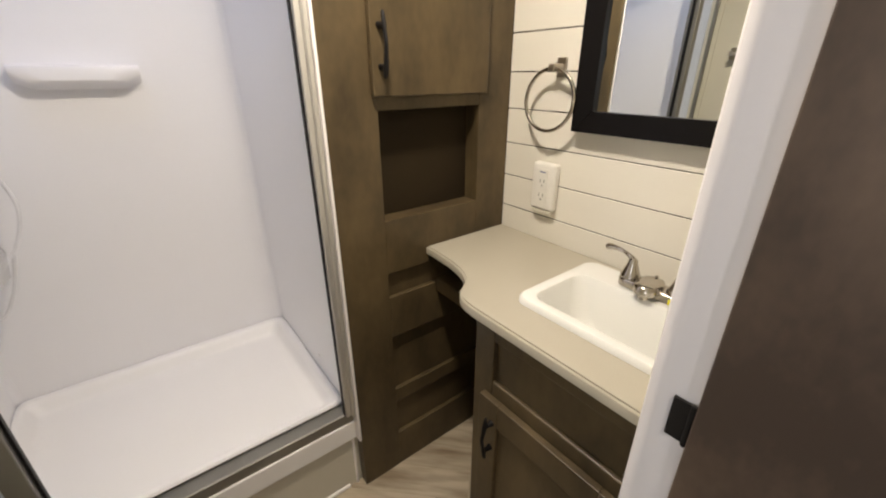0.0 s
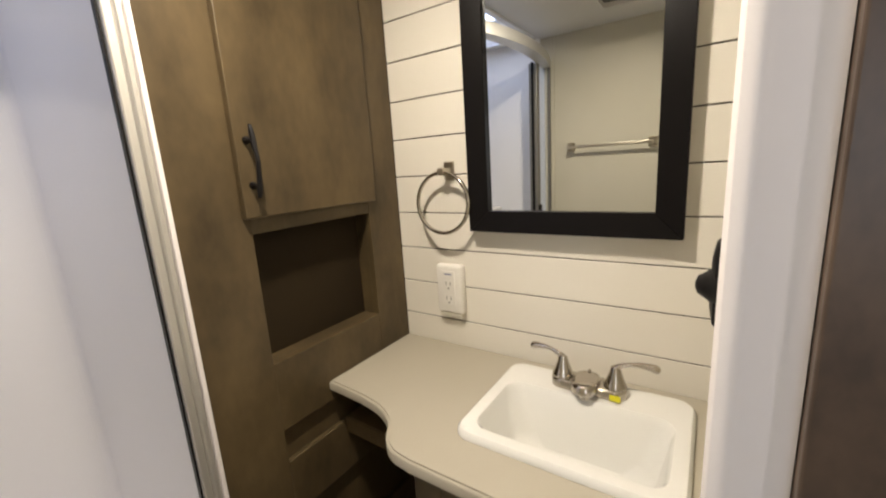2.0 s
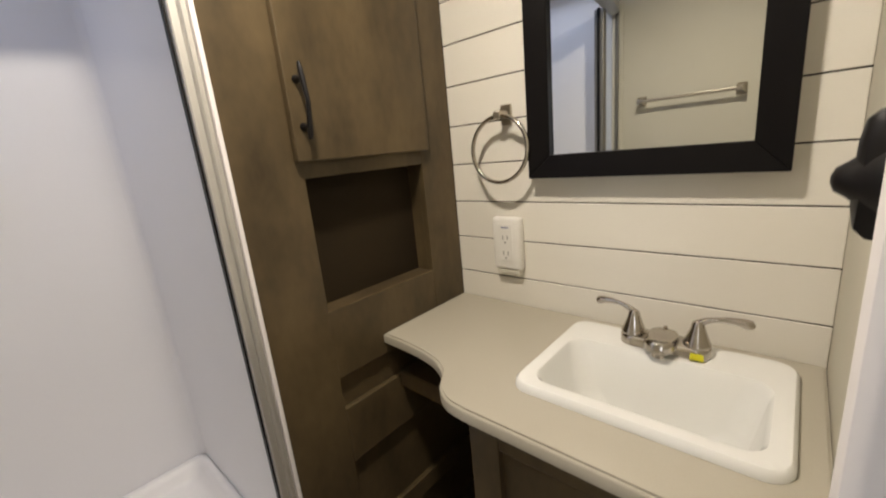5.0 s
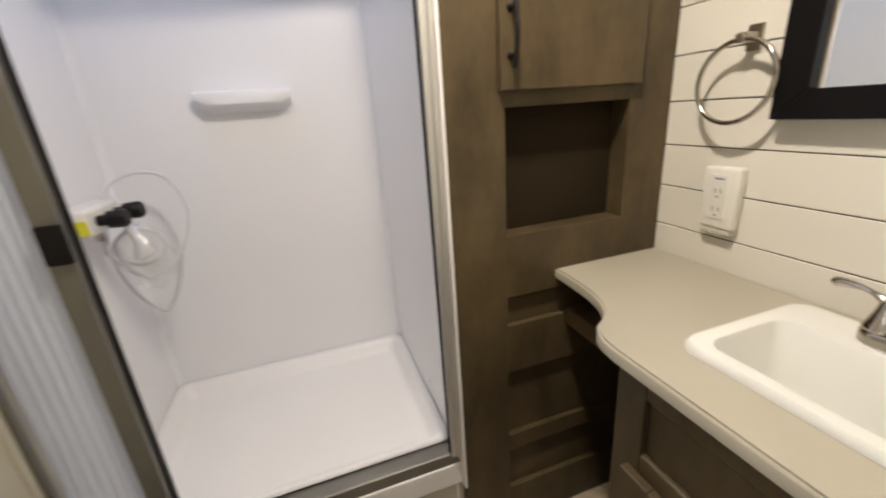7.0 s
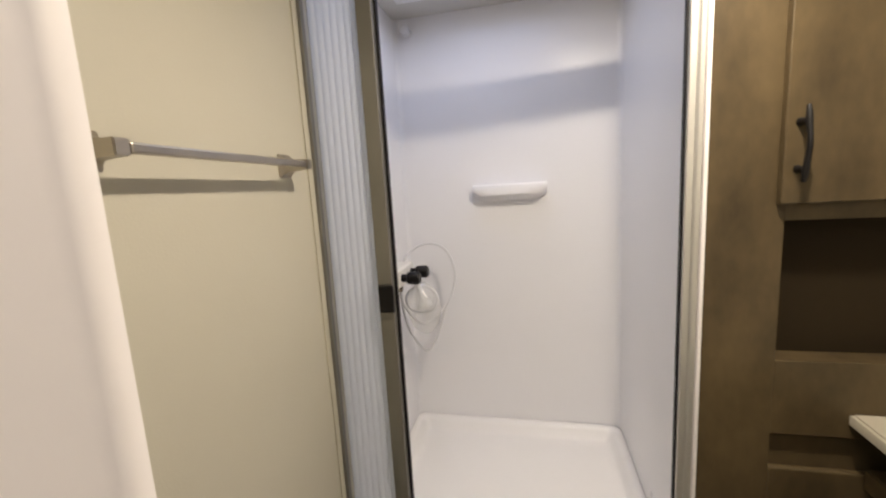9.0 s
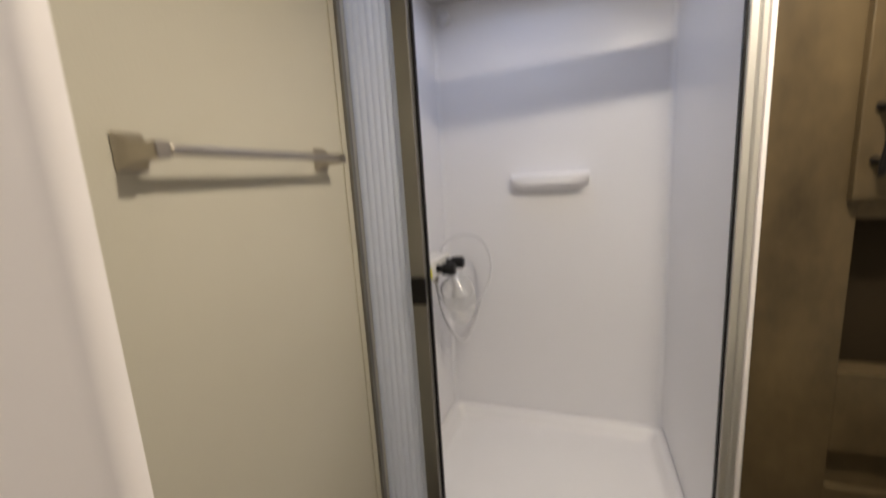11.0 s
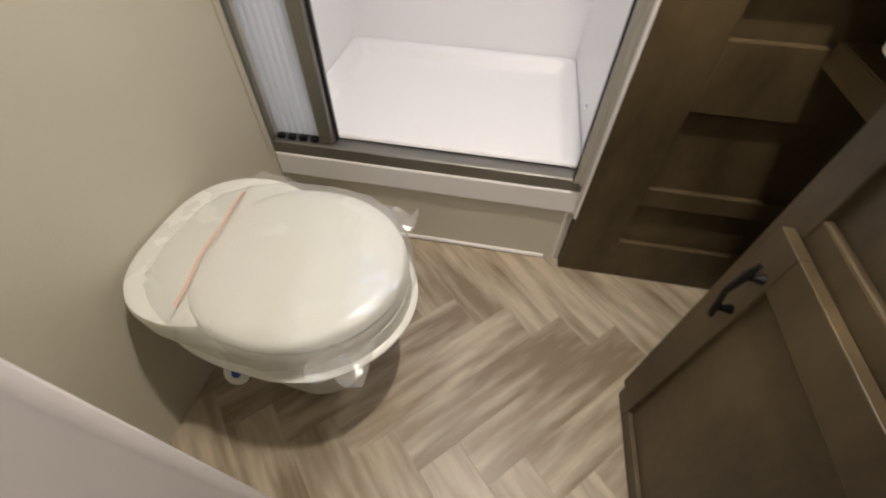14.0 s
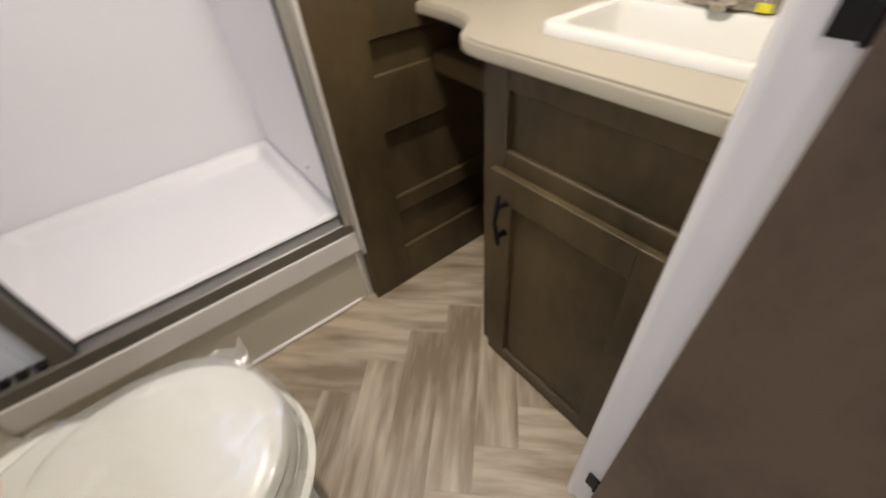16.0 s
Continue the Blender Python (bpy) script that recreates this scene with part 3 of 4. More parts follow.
part("niche_back", box(NX0 - 0.007, NX1 + 0.012, ND, ND + 0.010, NZ0 - 0.02, NZ1 + 0.02), SHADED_LINING, tall, "dark niche back panel with shade put into its colour")
part("niche_side", box(NX0 - 0.012, NX0 - 0.0068, 0.0192, ND - 0.0002, NZ0 - 0.02, NZ1 + 0.02), WOOD, tall)
part("niche_side", box(NX1 + 0.002, NX1 + 0.012, 0.0192, ND - 0.0002, NZ0 - 0.02, NZ1 + 0.02), WOOD, tall)
part("niche_shelf", box(NX0 - 0.0066, NX1 + 0.0018, 0.0192, ND - 0.0002, NZ0 - 0.02, NZ0 - 0.0015), WOOD, tall)
part("niche_top", box(NX0 - 0.0066, NX1 + 0.0018, 0.0192, ND - 0.0002, NZ1 + 0.006, NZ1 + 0.02), WOOD, tall)
cdoor = part("door", box(-0.490, -0.113, -0.0185, -0.001, 1.300, 1.884, 0.0025), WOOD, tall)


def pull(z0, z1, x, y, out, parent, label):
    """A dark bow pull with flared feet, upright; out is the way it stands off."""
    o = Vector(out)
    p = Vector((x, y, 0))
    zs = [z0, z0 + 0.010, z0 + 0.024, z0 + 0.044, (z0 + z1) / 2, z1 - 0.048, z1 - 0.028, z1 - 0.012, z1]
    off = [0.019, 0.0215, 0.0235, 0.027, 0.031, 0.0275, 0.024, 0.022, 0.020]
    thick = [0.0042, 0.0056, 0.0060, 0.0050, 0.0046, 0.0050, 0.0062, 0.0052, 0.0036]
    line = curve([p + o * d + Vector((0, 0, z)) for z, d in zip(zs, off)], 4)
    radii = [thick[min(i // 4, 8)] + (thick[min(i // 4 + 1, 8)] - thick[min(i // 4, 8)]) * (i % 4) / 4 for i in range(len(line))]
    bm = tube(line, radii, 8)
    for z in (z0 + 0.024, z1 - 0.028):
        foot = p + Vector((0, 0, z))
        tube([foot + o * 0.0002, foot + o * 0.003, foot + o * 0.012, foot + o * 0.022], [0.0085, 0.0078, 0.0055, 0.0056], 8, bm=bm)
    return part("handle", bm, BLACK, parent, label, True)


pull(1.342, 1.482, -0.466, -0.0185, (0, -1, 0), cdoor, "black bow pull")
# lower face with three sunk panels
part("recess_back", box(-0.4718, -0.001, 0.0165, 0.021, 0.0, 0.8028), WOOD, tall)
for z0, z1 in ((0.0, 0.157), (0.302, 0.360), (0.574, 0.722)):
    rl = part("lower_rail", box(-0.4716, -0.0015, 0.0002, 0.0163, z0, z1, 0.003), WOOD, tall)
part("side_panel", box(TX + 0.0005, TX + 0.019, 0.0195, 0.27, 0.0, FZ), WOOD, tall)

# ---- vanity ----
VXF = -0.438                  # cabinet face
VY0 = -0.352
van = thing("vanity_cabinet", (-0.22, -0.58, 0), "grey-brown stained vanity cabinet with shaker door", "cabinet")
part("side_panel", box(VXF + 0.019, -0.001, VY0 - 0.018, VY0, 0.0, 0.834), WOOD, van)
part("side_panel", box(VXF + 0.019, -0.001, YF + 0.001, YF + 0.018, 0.0, 0.834), WOOD, van)
part("bottom", box(VXF + 0.019, -0.001, YF + 0.019, VY0 - 0.019, 0.06, 0.075), WOOD, van)
VYA, VYB = VY0 - 0.062, YF + 0.055
part("stile", box(VXF, VXF + 0.0185, VY0 - 0.062, VY0, 0.0, 0.834, 0.0015), WOOD, van)
part("stile", box(VXF, VXF + 0.0185, YF + 0.001, YF + 0.055, 0.0, 0.834, 0.0015), WOOD, van)
part("rail", box(VXF + 0.0003, VXF + 0.0185, VYB, VYA, 0.789, 0.834, 0.003), WOOD, van)
part("rail", box(VXF + 0.0003, VXF + 0.0185, VYB, VYA, 0.600, 0.674, 0.004), WOOD, van)
part("rail", box(VXF + 0.0003, VXF + 0.0185, VYB, VYA, 0.0, 0.055), WOOD, van)
part("drawer_panel", box(VXF + 0.012, VXF + 0.018, VYB - 0.005, VYA + 0.005, 0.67, 0.80), WOOD, van)
DY0, DY1, DZ0, DZ1 = YF + 0.045, VY0 - 0.040, 0.006, 0.636
dframe = box(VXF - 0.019, VXF - 0.001, DY1 - 0.062, DY1, DZ0, DZ1, 0.002)
box(VXF - 0.019, VXF - 0.001, DY0, DY0 + 0.062, DZ0, DZ1, 0.002, bm=dframe)
box(VXF - 0.0187, VXF - 0.001, DY0 + 0.0622, DY1 - 0.0622, DZ1 - 0.070, DZ1, 0.002, bm=dframe)
box(VXF - 0.0187, VXF - 0.001, DY0 + 0.0622, DY1 - 0.0622, DZ0, DZ0 + 0.045, 0.002, bm=dframe)
vdoor = part("door", dframe, WOOD, van)
part("door_panel", box(VXF - 0.009, VXF - 0.004, DY0 + 0.058, DY1 - 0.058, DZ0 + 0.040, DZ1 - 0.066), WOOD, vdoor)
pull(0.468, 0.600, VXF - 0.019, DY1 - 0.046, (-1, 0, 0), vdoor, "black bow pull")

# open shelf between the vanity and the tall cabinet
shelf_out = [(-0.001, -0.002), (-0.296, -0.002), (-0.311, VY0 + 0.001), (-0.001, VY0 + 0.001)]
shelf = thing("corner_shelf", (-0.2, -0.17, 0.70), "stained wooden shelf under the counter beside the vanity", "shelf")
part("board", prism(shelf_out, 0.690, 0.738, 0.003), WOOD, shelf)

cpts = [(-0.330, -0.001), (-0.334, -0.07), (-0.341, -0.14), (-0.356, -0.200), (-0.385, -0.248), (-0.425, -0.278), (-0.448, -0.312), (-0.455, -0.355)]
edge = [(p.x, p.y) for p in curve([(x, y, 0) for x, y in cpts], 5)]
outline = [(-0.001, -0.001)] + edge + [(-0.456, YF + 0.001), (-0.001, YF + 0.001)]
HX0, HX1, HY0, HY1 = -0.338, -0.062, -0.772, -0.405
# the cut-out for the basin is bridged to the outline
counter = bmesh.new()
vs_t = [counter.verts.new((x, y, COUNTER_Z)) for x, y in outline]
ho_t = [counter.verts.new(p) for p in round_rect(HX0, HX1, HY0, HY1, COUNTER_Z, 0.03)]
ed = [counter.edges.new((vs_t[i], vs_t[(i + 1) % len(vs_t)])) for i in range(len(vs_t))]
ed += [counter.edges.new((ho_t[i], ho_t[(i + 1) % len(ho_t)])) for i in range(len(ho_t))]
bmesh.ops.triangle_fill(counter, use_beauty=True, use_dissolve=False, edges=ed)
ext = bmesh.ops.extrude_face_region(counter, geom=counter.faces[:])
bmesh.ops.translate(counter, vec=(0, 0, -0.026), verts=[v for v in ext["geom"] if isinstance(v, bmesh.types.BMVert)])
bmesh.ops.recalc_face_normals(counter, faces=counter.faces)
rim = [e for e in counter.edges if e.is_manifold and abs(e.verts[0].co.z - COUNTER_Z) < 1e-5 and abs(e.verts[1].co.z - COUNTER_Z) < 1e-5
       and any(abs(f.normal.z) < 0.5 for f in e.link_faces)]
bmesh.ops.bevel(counter, geom=rim, offset=0.004, segments=2, affect="EDGES")
ctop = thing("countertop", (-0.2, -0.4, COUNTER_Z - 0.026), "greige speckled laminate countertop with a curved front", "countertop")
part("slab", counter, COUNTER, ctop)
line = [Vector((x, y, 0)) for x, y in edge] + [Vector((-0.456, YF + 0.002, 0))]
band = []
for i, p in enumerate(line):
    d = (line[min(i + 1, len(line) - 1)] - line[max(i - 1, 0)]).normalized()
    o = Vector((d.y, -d.x, 0))
    band.append([p + o * a + Vector((0, 0, z)) for a, z in ((0.0004, COUNTER_Z - 0.025), (0.0022, COUNTER_Z - 0.0245), (0.0026, COUNTER_Z - 0.006), (0.0018, COUNTER_Z - 0.0045), (0.0004, COUNTER_Z - 0.0045))])
part("edge_band", loft(band), COUNTER, ctop, "thin matching edge band", True)

sink = thing("sink", (-0.2, -0.59, COUNTER_Z), "white rectangular drop-in sink with rounded corners", "sink")
S0, S1, T0, T1 = -0.358, -0.045, -0.790, -0.388
zt = COUNTER_Z
rr = lambda dx0, dx1, dy, z, r: round_rect(S0 + dx0, S1 - dx1, T0 + dy, T1 - dy, z, r, 7)
part("basin", loft([rr(0, 0, 0, zt + 0.0005, 0.035), rr(0.001, 0.001, 0.001, zt + 0.010, 0.035), rr(0.006, 0.006, 0.006, zt + 0.0155, 0.032), rr(0.018, 0.02, 0.018, zt + 0.0165, 0.03),
                    rr(0.030, 0.090, 0.030, zt + 0.0135, 0.032), rr(0.036, 0.098, 0.036, zt + 0.002, 0.034), rr(0.050, 0.112, 0.055, zt - 0.085, 0.045),
                    rr(0.064, 0.126, 0.075, zt - 0.112, 0.05), rr(0.10, 0.15, 0.12, zt - 0.120, 0.045)], (False, True)), CHINA, sink, smooth=True)
part("drain", turned((-0.225, -0.589, zt - 0.1198), (0, 0, 1), ((0, 0.024), (0.003, 0.023), (0.0032, 0.014), (0.001, 0.012)), 20), NICKEL, sink, smooth=True)

faucet = thing("faucet", (-0.105, -0.585, zt + 0.0165), "polished nickel centerset faucet with two lever handles", "faucet")
FX, FY, F0 = -0.095, -0.585, zt + 0.0168
part("base", loft([round_rect(FX - 0.027, FX + 0.026, FY - 0.080, FY + 0.080, F0, 0.026), round_rect(FX - 0.027, FX + 0.026, FY - 0.080, FY + 0.080, F0 + 0.016, 0.026),
                   round_rect(FX - 0.025, FX + 0.024, FY - 0.078, FY + 0.078, F0 + 0.019, 0.024), round_rect(FX - 0.021, FX + 0.020, FY - 0.074, FY + 0.074, F0 + 0.0205, 0.020)]), NICKEL, faucet, smooth=True)
tongue = lambda d, x0, z: round_rect(x0 + d, FX + 0.021 - d, FY - 0.027 + d, FY + 0.027 - d, z, 0.0255 - d)
spout = part("spout", loft([tongue(0.006, FX - 0.054, F0 + 0.0092), tongue(0.0015, FX - 0.060, F0 + 0.0105), tongue(0.0, FX - 0.061, F0 + 0.014), tongue(0.0, FX - 0.059, F0 + 0.028),
                            tongue(0.002, FX - 0.057, F0 + 0.0325), tongue(0.007, FX - 0.053, F0 + 0.0350), tongue(0.015, FX - 0.046, F0 + 0.0362)]), NICKEL, faucet, smooth=True)
part("aerator", turned((FX - 0.040, FY, F0 + 0.010), (-0.12, 0, -1), ((0, 0.0125), (0.010, 0.0125), (0.0125, 0.0115), (0.013, 0.008)), 18), NICKEL, spout, smooth=True)
part("lift_rod", turned((FX + 0.012, FY, F0 + 0.0345), (0, 0, 1), ((0, 0.003), (0.002, 0.003), (0.003, 0.004), (0.0045, 0.004), (0.005, 0.002)), 10), NICKEL, faucet, smooth=True)
for s in (1, -1):
    hy = FY + s * 0.056
    hnd = part("handle", turned((FX, hy, F0 + 0.0198), (0, 0, 1), ((0, 0.0235), (0.003, 0.0235), (0.005, 0.0225), (0.018, 0.0175), (0.034, 0.0120), (0.044, 0.0100), (0.048, 0.0055)), 24), NICKEL, faucet, smooth=True)
    lv = curve([(FX + 0.001, hy - s * 0.003, F0 + 0.058), (FX + 0.003, hy + s * 0.012, F0 + 0.069), (FX + 0.008, hy + s * 0.036, F0 + 0.0745), (FX + 0.013, hy + s * 0.064, F0 + 0.073), (FX + 0.016, hy + s * 0.082, F0 + 0.068)], 6)
    m = len(lv) - 1
    paddle = tube(lv, [0.0088 - 0.0042 * min(i / m * 2.6, 1) + 0.0042 * max(min((i / m - 0.45) * 2.6, 1), 0) - (0.005 if i == m else 0.0018 if i == m - 1 else 0) for i in range(m + 1)], 12)
    part("lever", paddle, NICKEL, hnd, smooth=True)
part("tag", box(FX - 0.030, FX - 0.0275, FY - 0.072, FY - 0.050, F0 + 0.001, F0 + 0.014, 0.001), YELLOW, faucet, "yellow sticker")

# ---- things on the shiplap wall ----
MY0, MY1, MZ0, MZ1 = -0.747, -0.268, 1.210, 1.86
FW = 0.052
mir = thing("wall_mirror", (-0.02, -0.5, MZ0), "rectangular mirror in a wide black frame", "mirror")
XF0, XF1 = -0.040, -0.006
for nm, pts4 in (("bottom", ((MY0, MZ0), (MY1, MZ0), (MY1 - FW, MZ0 + FW), (MY0 + FW, MZ0 + FW))), ("top", ((MY0, MZ1), (MY1, MZ1), (MY1 - FW, MZ1 - FW), (MY0 + FW, MZ1 - FW))),
                 ("a", ((MY0, MZ0), (MY0, MZ1), (MY0 + FW, MZ1 - FW), (MY0 + FW, MZ0 + FW))), ("b", ((MY1, MZ0), (MY1, MZ1), (MY1 - FW, MZ1 - FW), (MY1 - FW, MZ0 + FW)))):
    q = pts4
    bm = loft([[(XF1, y, z) for y, z in q], [(XF0, y, z) for y, z in q]])
    bm.verts.ensure_lookup_table()
    for v in list(bm.verts)[4:]:
        if MY0 + 0.01 < v.co.y < MY1 - 0.01 and MZ0 + 0.01 < v.co.z < MZ1 - 0.01:
            v.co.x += 0.008
    bmesh.ops.recalc_face_normals(bm, faces=bm.faces)
    bmesh.ops.bevel(bm, geom=bm.edges[:], offset=0.0012, segments=1, affect="EDGES")
    part("frame_rail", bm, FRAME, mir)
part("glass", box(-0.020, -0.010, MY0 + FW - 0.004, MY1 - FW + 0.004, MZ0 + FW - 0.004, MZ1 - FW + 0.004), MIRROR, mir, "silvered mirror glass")

ring = thing("towel_ring", (-0.01, -0.2, 1.385), "nickel towel ring on a square post", "towel ring")
rb = box(-0.008, -0.0005, -0.207, -0.177, 1.342, 1.392, 0.002)
box(-0.052, -0.008, -0.201, -0.183, 1.357, 1.376, 0.003, bm=rb)
part("post", rb, BRUSHED, ring)
part("ring", tube([(-0.047 + 0.004 * math.cos(a), -0.192 + 0.080 * math.sin(a), 1.284 + 0.080 * math.cos(a)) for a in [2 * math.pi * k / 48 for k in range(48)]], 0.0052, 10, closed=True), NICKEL, ring, smooth=True)

out = thing("wall_outlet", (-0.02, -0.185, 1.035), "white surface-mounted duplex power outlet", "outlet")
OY0, OY1, OZ0, OZ1 = -0.226, -0.142, 0.966, 1.108
part("cover", box(-0.028, -0.0005, OY0, OY1, OZ0, OZ1, 0.008, seg=3), OUTLET, out, smooth=True)
oc = (OY0 + OY1) / 2
face = part("face", box(-0.0305, -0.0275, oc - 0.021, oc + 0.021, 0.990, 1.092, 0.0015), OUTLET, out)
for z in (1.012, 1.055):
    for dy in (-0.007, 0.007):
        part("slot", box(-0.0312, -0.0306, oc + dy - 0.0014, oc + dy + 0.0014, z - 0.005, z + 0.006), SLOT, face)
    part("slot", turned((-0.0306, oc, z - 0.013), (-1, 0, 0), ((0, 0.003), (0.0006, 0.003)), 10), SLOT, face)
part("label_bar", box(-0.0310, -0.0306, oc - 0.011, oc + 0.011, 1.0805, 1.0845), LABEL, face, "small blue mark")
box_under = box(-0.024, -0.0005, OY0 + 0.006, OY1 - 0.006, OZ0 - 0.012, OZ0 - 0.0005, 0.002)
part("back_box", box_under, CREAM_PANEL, out)

hook = thing("robe_hook", (-0.452, YF, 1.25), "black robe hook with a round knob on the door wall", "hook")
hx, hz = -0.452, 1.248
shape = ((-0.010, -0.052), (0.010, -0.052), (0.017, -0.030), (0.020, 0.010), (0.017, 0.040), (0.011, 0.050), (-0.011, 0.050), (-0.017, 0.040), (-0.020, 0.010), (-0.017, -0.030))
part("plate", loft([[(hx + a * k, YF + y, hz + b * k) for a, b in shape] for y, k in ((0.0005, 0.94), (0.006, 1.0), (0.024, 0.96), (0.031, 0.82), (0.034, 0.50))]), BLACK, hook, smooth=True)
part("knob", turned((hx, YF + 0.019, hz - 0.004), (0, 1, 0), ((0, 0.030), (0.006, 0.026), (0.012, 0.020), (0.020, 0.0135), (0.026, 0.0095), (0.0285, 0.003)), 18), BLACK, hook, smooth=True)

# ---- toilet ----
toilet = thing("toilet", (-1.22, -0.42, 0), "white plastic toilet with closed lid in clear wrapping", "toilet")
TY = -0.433


def egg(x0, x1, half, z, n=56, back=0.62):
    """An oval in plan, narrower and squarer towards the wall at x0."""
    xm = x1 - half * 1.12
    o = []
    for k in range(n):
        a = 2 * math.pi * k / n
        c, s = math.cos(a), math.sin(a)
        if c >= 0:
            o.append((xm + (x1 - xm) * c, TY + half * s, z))
        else:
            e = 0.62
            cx = -abs(c) ** e
            w = half * (abs(s) ** e) * (1 if s >= 0 else -1)
            u = -cx
            o.append((xm + (xm - x0) * cx, TY + w * (1 - (1 - back) * u ** 1.6), z))
    return o


bowl = loft([egg(-1.46, -1.115, 0.110, 0.0), egg(-1.46, -1.115, 0.110, 0.02), egg(-1.44, -1.14, 0.085, 0.07), egg(-1.44, -1.145, 0.085, 0.16), egg(-1.47, -1.075, 0.120, 0.225),
             egg(-1.50, -1.005, 0.178, 0.292, back=0.76), egg(-1.506, -0.982, 0.195, 0.317, back=0.78), egg(-1.508, -0.974, 0.2015, 0.325, back=0.78), egg(-1.508, -0.974, 0.2015, 0.329, back=0.78),
             egg(-1.507, -0.979, 0.197, 0.332, back=0.78), egg(-1.505, -0.986, 0.190, 0.334, back=0.78), egg(-1.503, -0.990, 0.187, 0.368, back=0.78), egg(-1.50, -0.994, 0.184, 0.370, back=0.78)])
part("bowl", bowl, TOILET, toilet, smooth=True)
TY = -0.420
part("back_deck", loft([egg(-1.512, -1.15, 0.192, 0.3685, back=0.80), egg(-1.512, -1.15, 0.194, 0.418, back=0.80), egg(-1.508, -1.155, 0.190, 0.428, back=0.80), egg(-1.498, -1.17, 0.178, 0.4325, back=0.80)]), TOILET, toilet, smooth=True)
TY = -0.433
part("seat", loft([egg(-1.375, -0.992, 0.190, 0.3712, back=0.85), egg(-1.375, -0.988, 0.193, 0.400, back=0.85), egg(-1.375, -0.993, 0.189, 0.409, back=0.85)]), TOILET, toilet, smooth=True)
lid = part("lid", loft([egg(-1.375, -0.993, 0.188, 0.411, back=0.86), egg(-1.375, -0.990, 0.191, 0.417, back=0.86), egg(-1.373, -0.994, 0.188, 0.430, back=0.86), egg(-1.369, -1.002, 0.180, 0.438, back=0.86),
                        egg(-1.355, -1.03, 0.155, 0.4425, back=0.86), egg(-1.31, -1.10, 0.09, 0.4455, back=0.86)]), TOILET, toilet, smooth=True)
pedal = part("flush_pedal", turned((-1.315, -0.575, 0.215), (0.15, -0.75, 0.65), ((0, 0.012), (0.03, 0.012), (0.032, 0.026), (0.038, 0.027), (0.040, 0.022)), 22), TOILET, toilet, smooth=True)
part("pedal_stem", tube([(-1.315, -0.50, 0.20), (-1.315, -0.578, 0.216)], 0.012, 10), TOILET, pedal)
part("pedal_mark", turned((-1.309, -0.6055, 0.2415), (0.15, -0.75, 0.65), ((0, 0.010), (0.0015, 0.010)), 12), BLUE, pedal, "blue mark")

film = thing("plastic_wrap", (-1.2, -0.42, 0.42), "crinkled clear plastic bag wrapped over the toilet lid", "plastic bag")
rings = []
rng = random.Random(4)
for j, (x0, x1, h, z) in enumerate(((-1.46, -0.980, 0.204, 0.384), (-1.465, -0.976, 0.203, 0.408), (-1.46, -0.980, 0.199, 0.432), (-1.44, -0.992, 0.188, 0.4480), (-1.40, -1.025, 0.158, 0.4530), (-1.33, -1.10, 0.09, 0.4550))):
    r = []
    for k, p in enumerate(egg(x0, x1, h, z, 72, 0.85)):
        w = 0.011 * (noise.noise(Vector((k * 0.42, j * 1.7, 3))) + 0.4 * noise.noise(Vector((k * 1.3, j * 2.7, 9)))) if j < 4 else 0.005 * noise.noise(Vector((k * 0.6, j, 5)))
        c = Vector((-1.2, TY, z))
        d = (Vector(p) - c).normalized()
        r.append(Vector(p) + d * max(w, -0.001) + Vector((0, 0, abs(w) * 0.5)))
    rings.append(r)
part("bag", loft(rings, (False, True)), BAG, film, smooth=True)
for cx, cy, sx, sy, sd in ((-1.375, -0.232, 0.11, 0.090, 1), (-1.060, -0.275, 0.100, 0.080, 2), (-1.060, -0.600, 0.10, 0.08, 3)):
    g = bmesh.new()
    vv = [[g.verts.new((cx + (i / 6 - 0.5) * sx, cy + (j / 6 - 0.5) * sy + 0.008 * math.sin(i * 1.7 + sd), 0.402 + 0.022 * noise.noise(Vector((i * 0.7, j * 0.7, sd)))
                        + 0.007 * math.sin(i * 1.1 + j * 0.8 + sd))) for j in range(7)] for i in range(7)]
    for i in range(6):
        for j in range(6):
            g.faces.new((vv[i][j], vv[i + 1][j], vv[i + 1][j + 1], vv[i][j + 1]))
    part("loose_corner", g, BAG, film, smooth=True)
strip = [(-1.352 + 0.003 * math.sin(k) - 0.026 * k / 12, TY - 0.150 + 0.29 * k / 12, 0.4520 - 0.010 * abs(k / 6 - 1) ** 3) for k in range(13)]
sb = loft([[(x - 0.0030, y, z), (x + 0.0030, y, z), (x + 0.0030, y, z + 0.0010), (x - 0.0030, y, z + 0.0010)] for x, y, z in strip])
part("tape", sb, ORANGE, film, "faded orange tape strip")

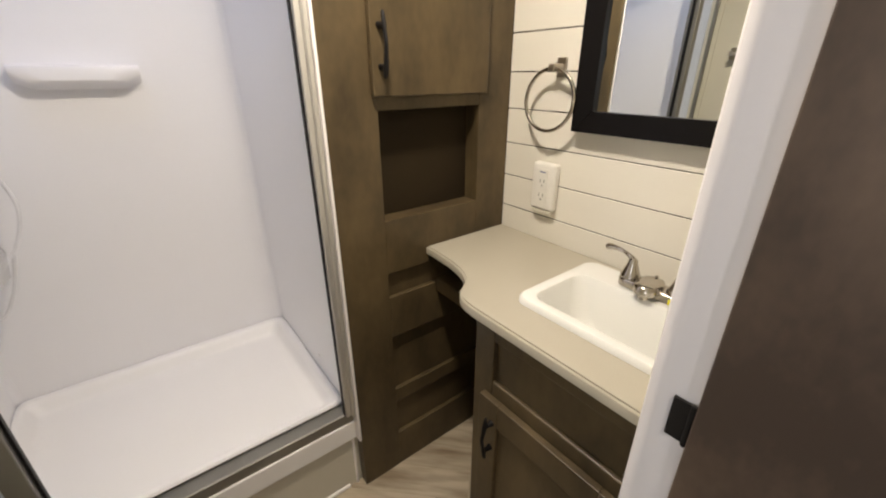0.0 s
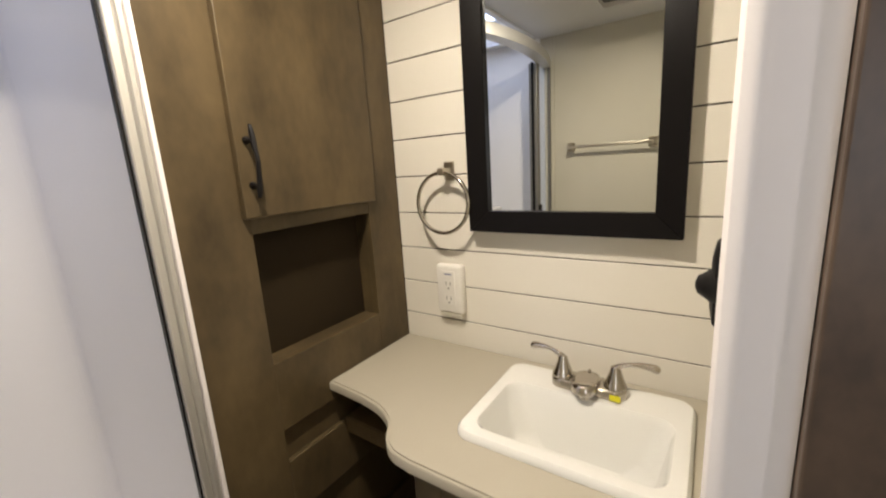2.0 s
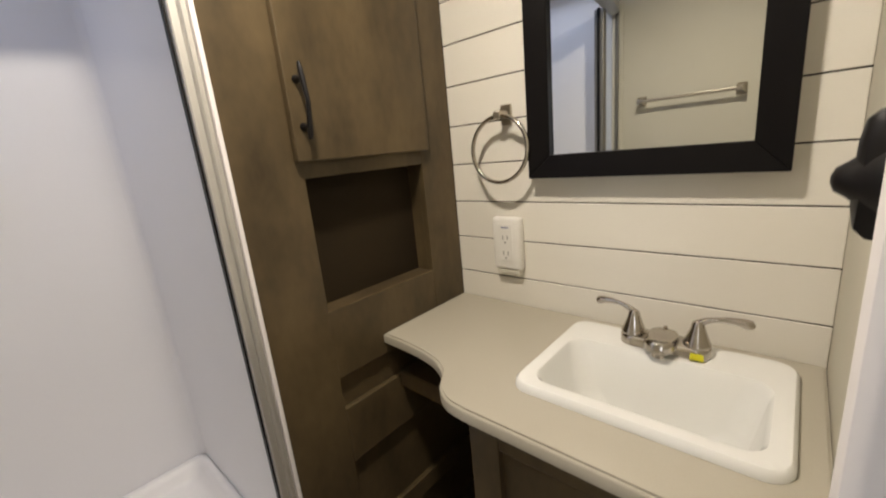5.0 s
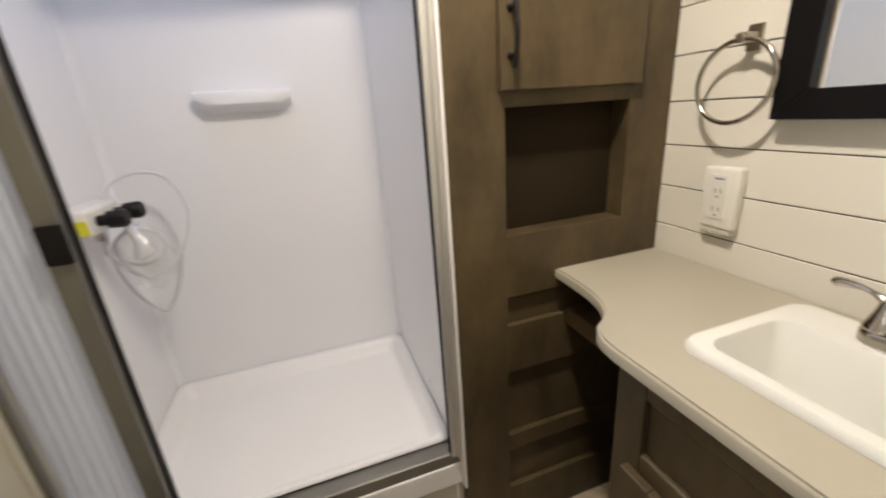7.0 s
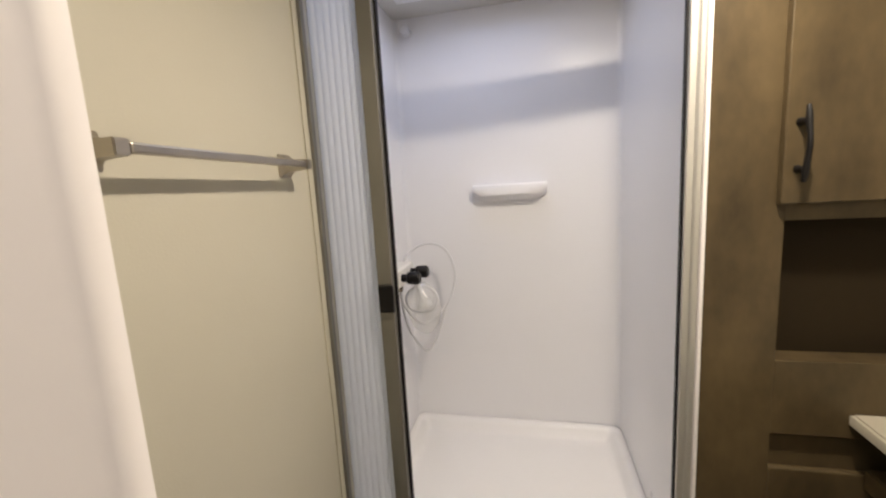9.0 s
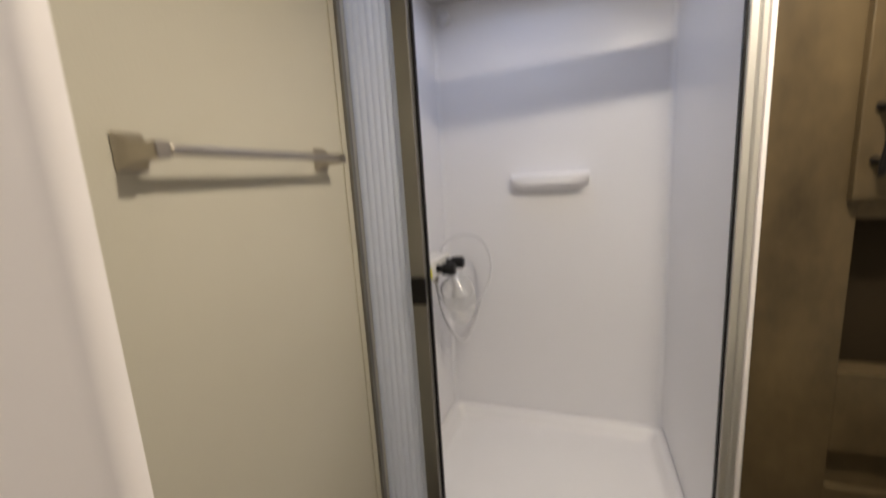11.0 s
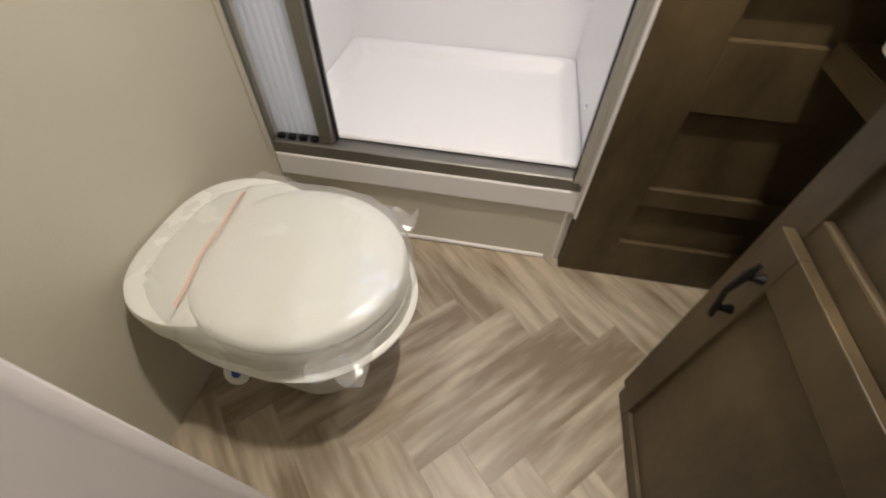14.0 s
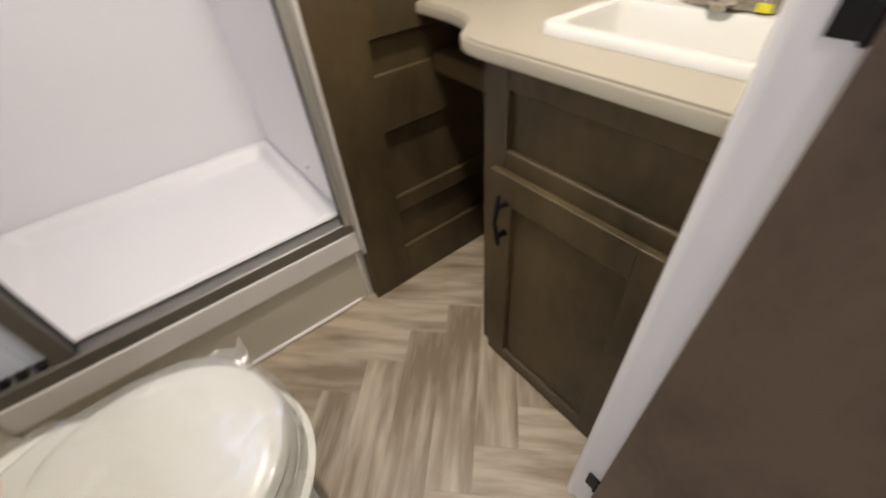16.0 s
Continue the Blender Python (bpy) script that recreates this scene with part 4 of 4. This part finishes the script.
# ---- pieces: shiplap boards and floor planks ----
G0, GP = 0.936, 0.1052
# Boards stop at the counter; the dark core below carries the cavity's shade.
for k in range(-1, 11):
    z0, z1 = G0 + GP * k + 0.0015, G0 + GP * (k + 1) - 0.0015
    z1 = min(z1, ZC - 0.001)
    bd = new("shiplap_board", finish("shiplap_board", box(-0.0002, 0.0038, YF + 0.0005, 0.0, z0, z1, 0.0012, seg=1), SHIP))
    bd.parent = wall_right

W, L = 0.1125, 0.5625
pm = finish("plank", box(-L / 2 + 0.00015, L / 2 - 0.00015, -W / 2 + 0.00015, W / 2 - 0.00015, -0.003, 0.0, 0.0002, seg=1), PLANK)


def trimmed(at, cuts):
    """A plank cut off along the walls, or None where nothing is left."""
    bm = bmesh.new()
    bm.from_mesh(pm)
    back = at.inverted()
    for co, no in cuts:
        bmesh.ops.bisect_plane(bm, geom=bm.verts[:] + bm.edges[:] + bm.faces[:], plane_co=back @ Vector(co),
                               plane_no=(back.to_3x3() @ Vector(no)).normalized(), clear_outer=True)
        bmesh.ops.holes_fill(bm, edges=[e for e in bm.edges if e.is_boundary], sides=0)
    if len(bm.faces) < 4:
        bm.free()
        return None
    return finish("plank", bm, PLANK)


OX, OY = -0.7655, -0.665
for band in range(-4, 5):
    for k in range(-30, 30):
        for kind in (0, 1):
            if kind == 0:
                u, v, turn = k * W + L / 2, k * W + W / 2, 0
            else:
                u, v, turn = k * W - W / 2, k * W + L / 2, 90
            u, v = u - band * L, v + band * L
            x, y = (u + v) / math.sqrt(2) + OX, (v - u) / math.sqrt(2) + OY
            inside = y > YF - 0.05                      # bathroom, else hall
            x_low, x_high, y_high = (XL - 0.03, 0.03, 0.045) if inside else (-2.65, 0.22, 0.045)
            if x_low - 0.25 < x < x_high + 0.25 and -2.40 < y < 0.29:
                at = pose(x, y, 0, 0, 0, turn - 45)
                cuts = []
                if x < x_low + 0.26:
                    cuts.append(((x_low, 0, 0), (-1, 0, 0)))
                if x > x_high - 0.26:
                    cuts.append(((x_high, 0, 0), (1, 0, 0)))
                if y > y_high - 0.26:
                    cuts.append(((0, y_high, 0), (0, 1, 0)))
                if y < -2.15 + 0.26:
                    cuts.append(((0, -2.15, 0), (0, -1, 0)))
                mesh = trimmed(at, cuts) if cuts else pm
                if mesh is None:
                    continue
                ob = new("plank", mesh)
                ob.matrix_basis = at
                ob.parent = floor
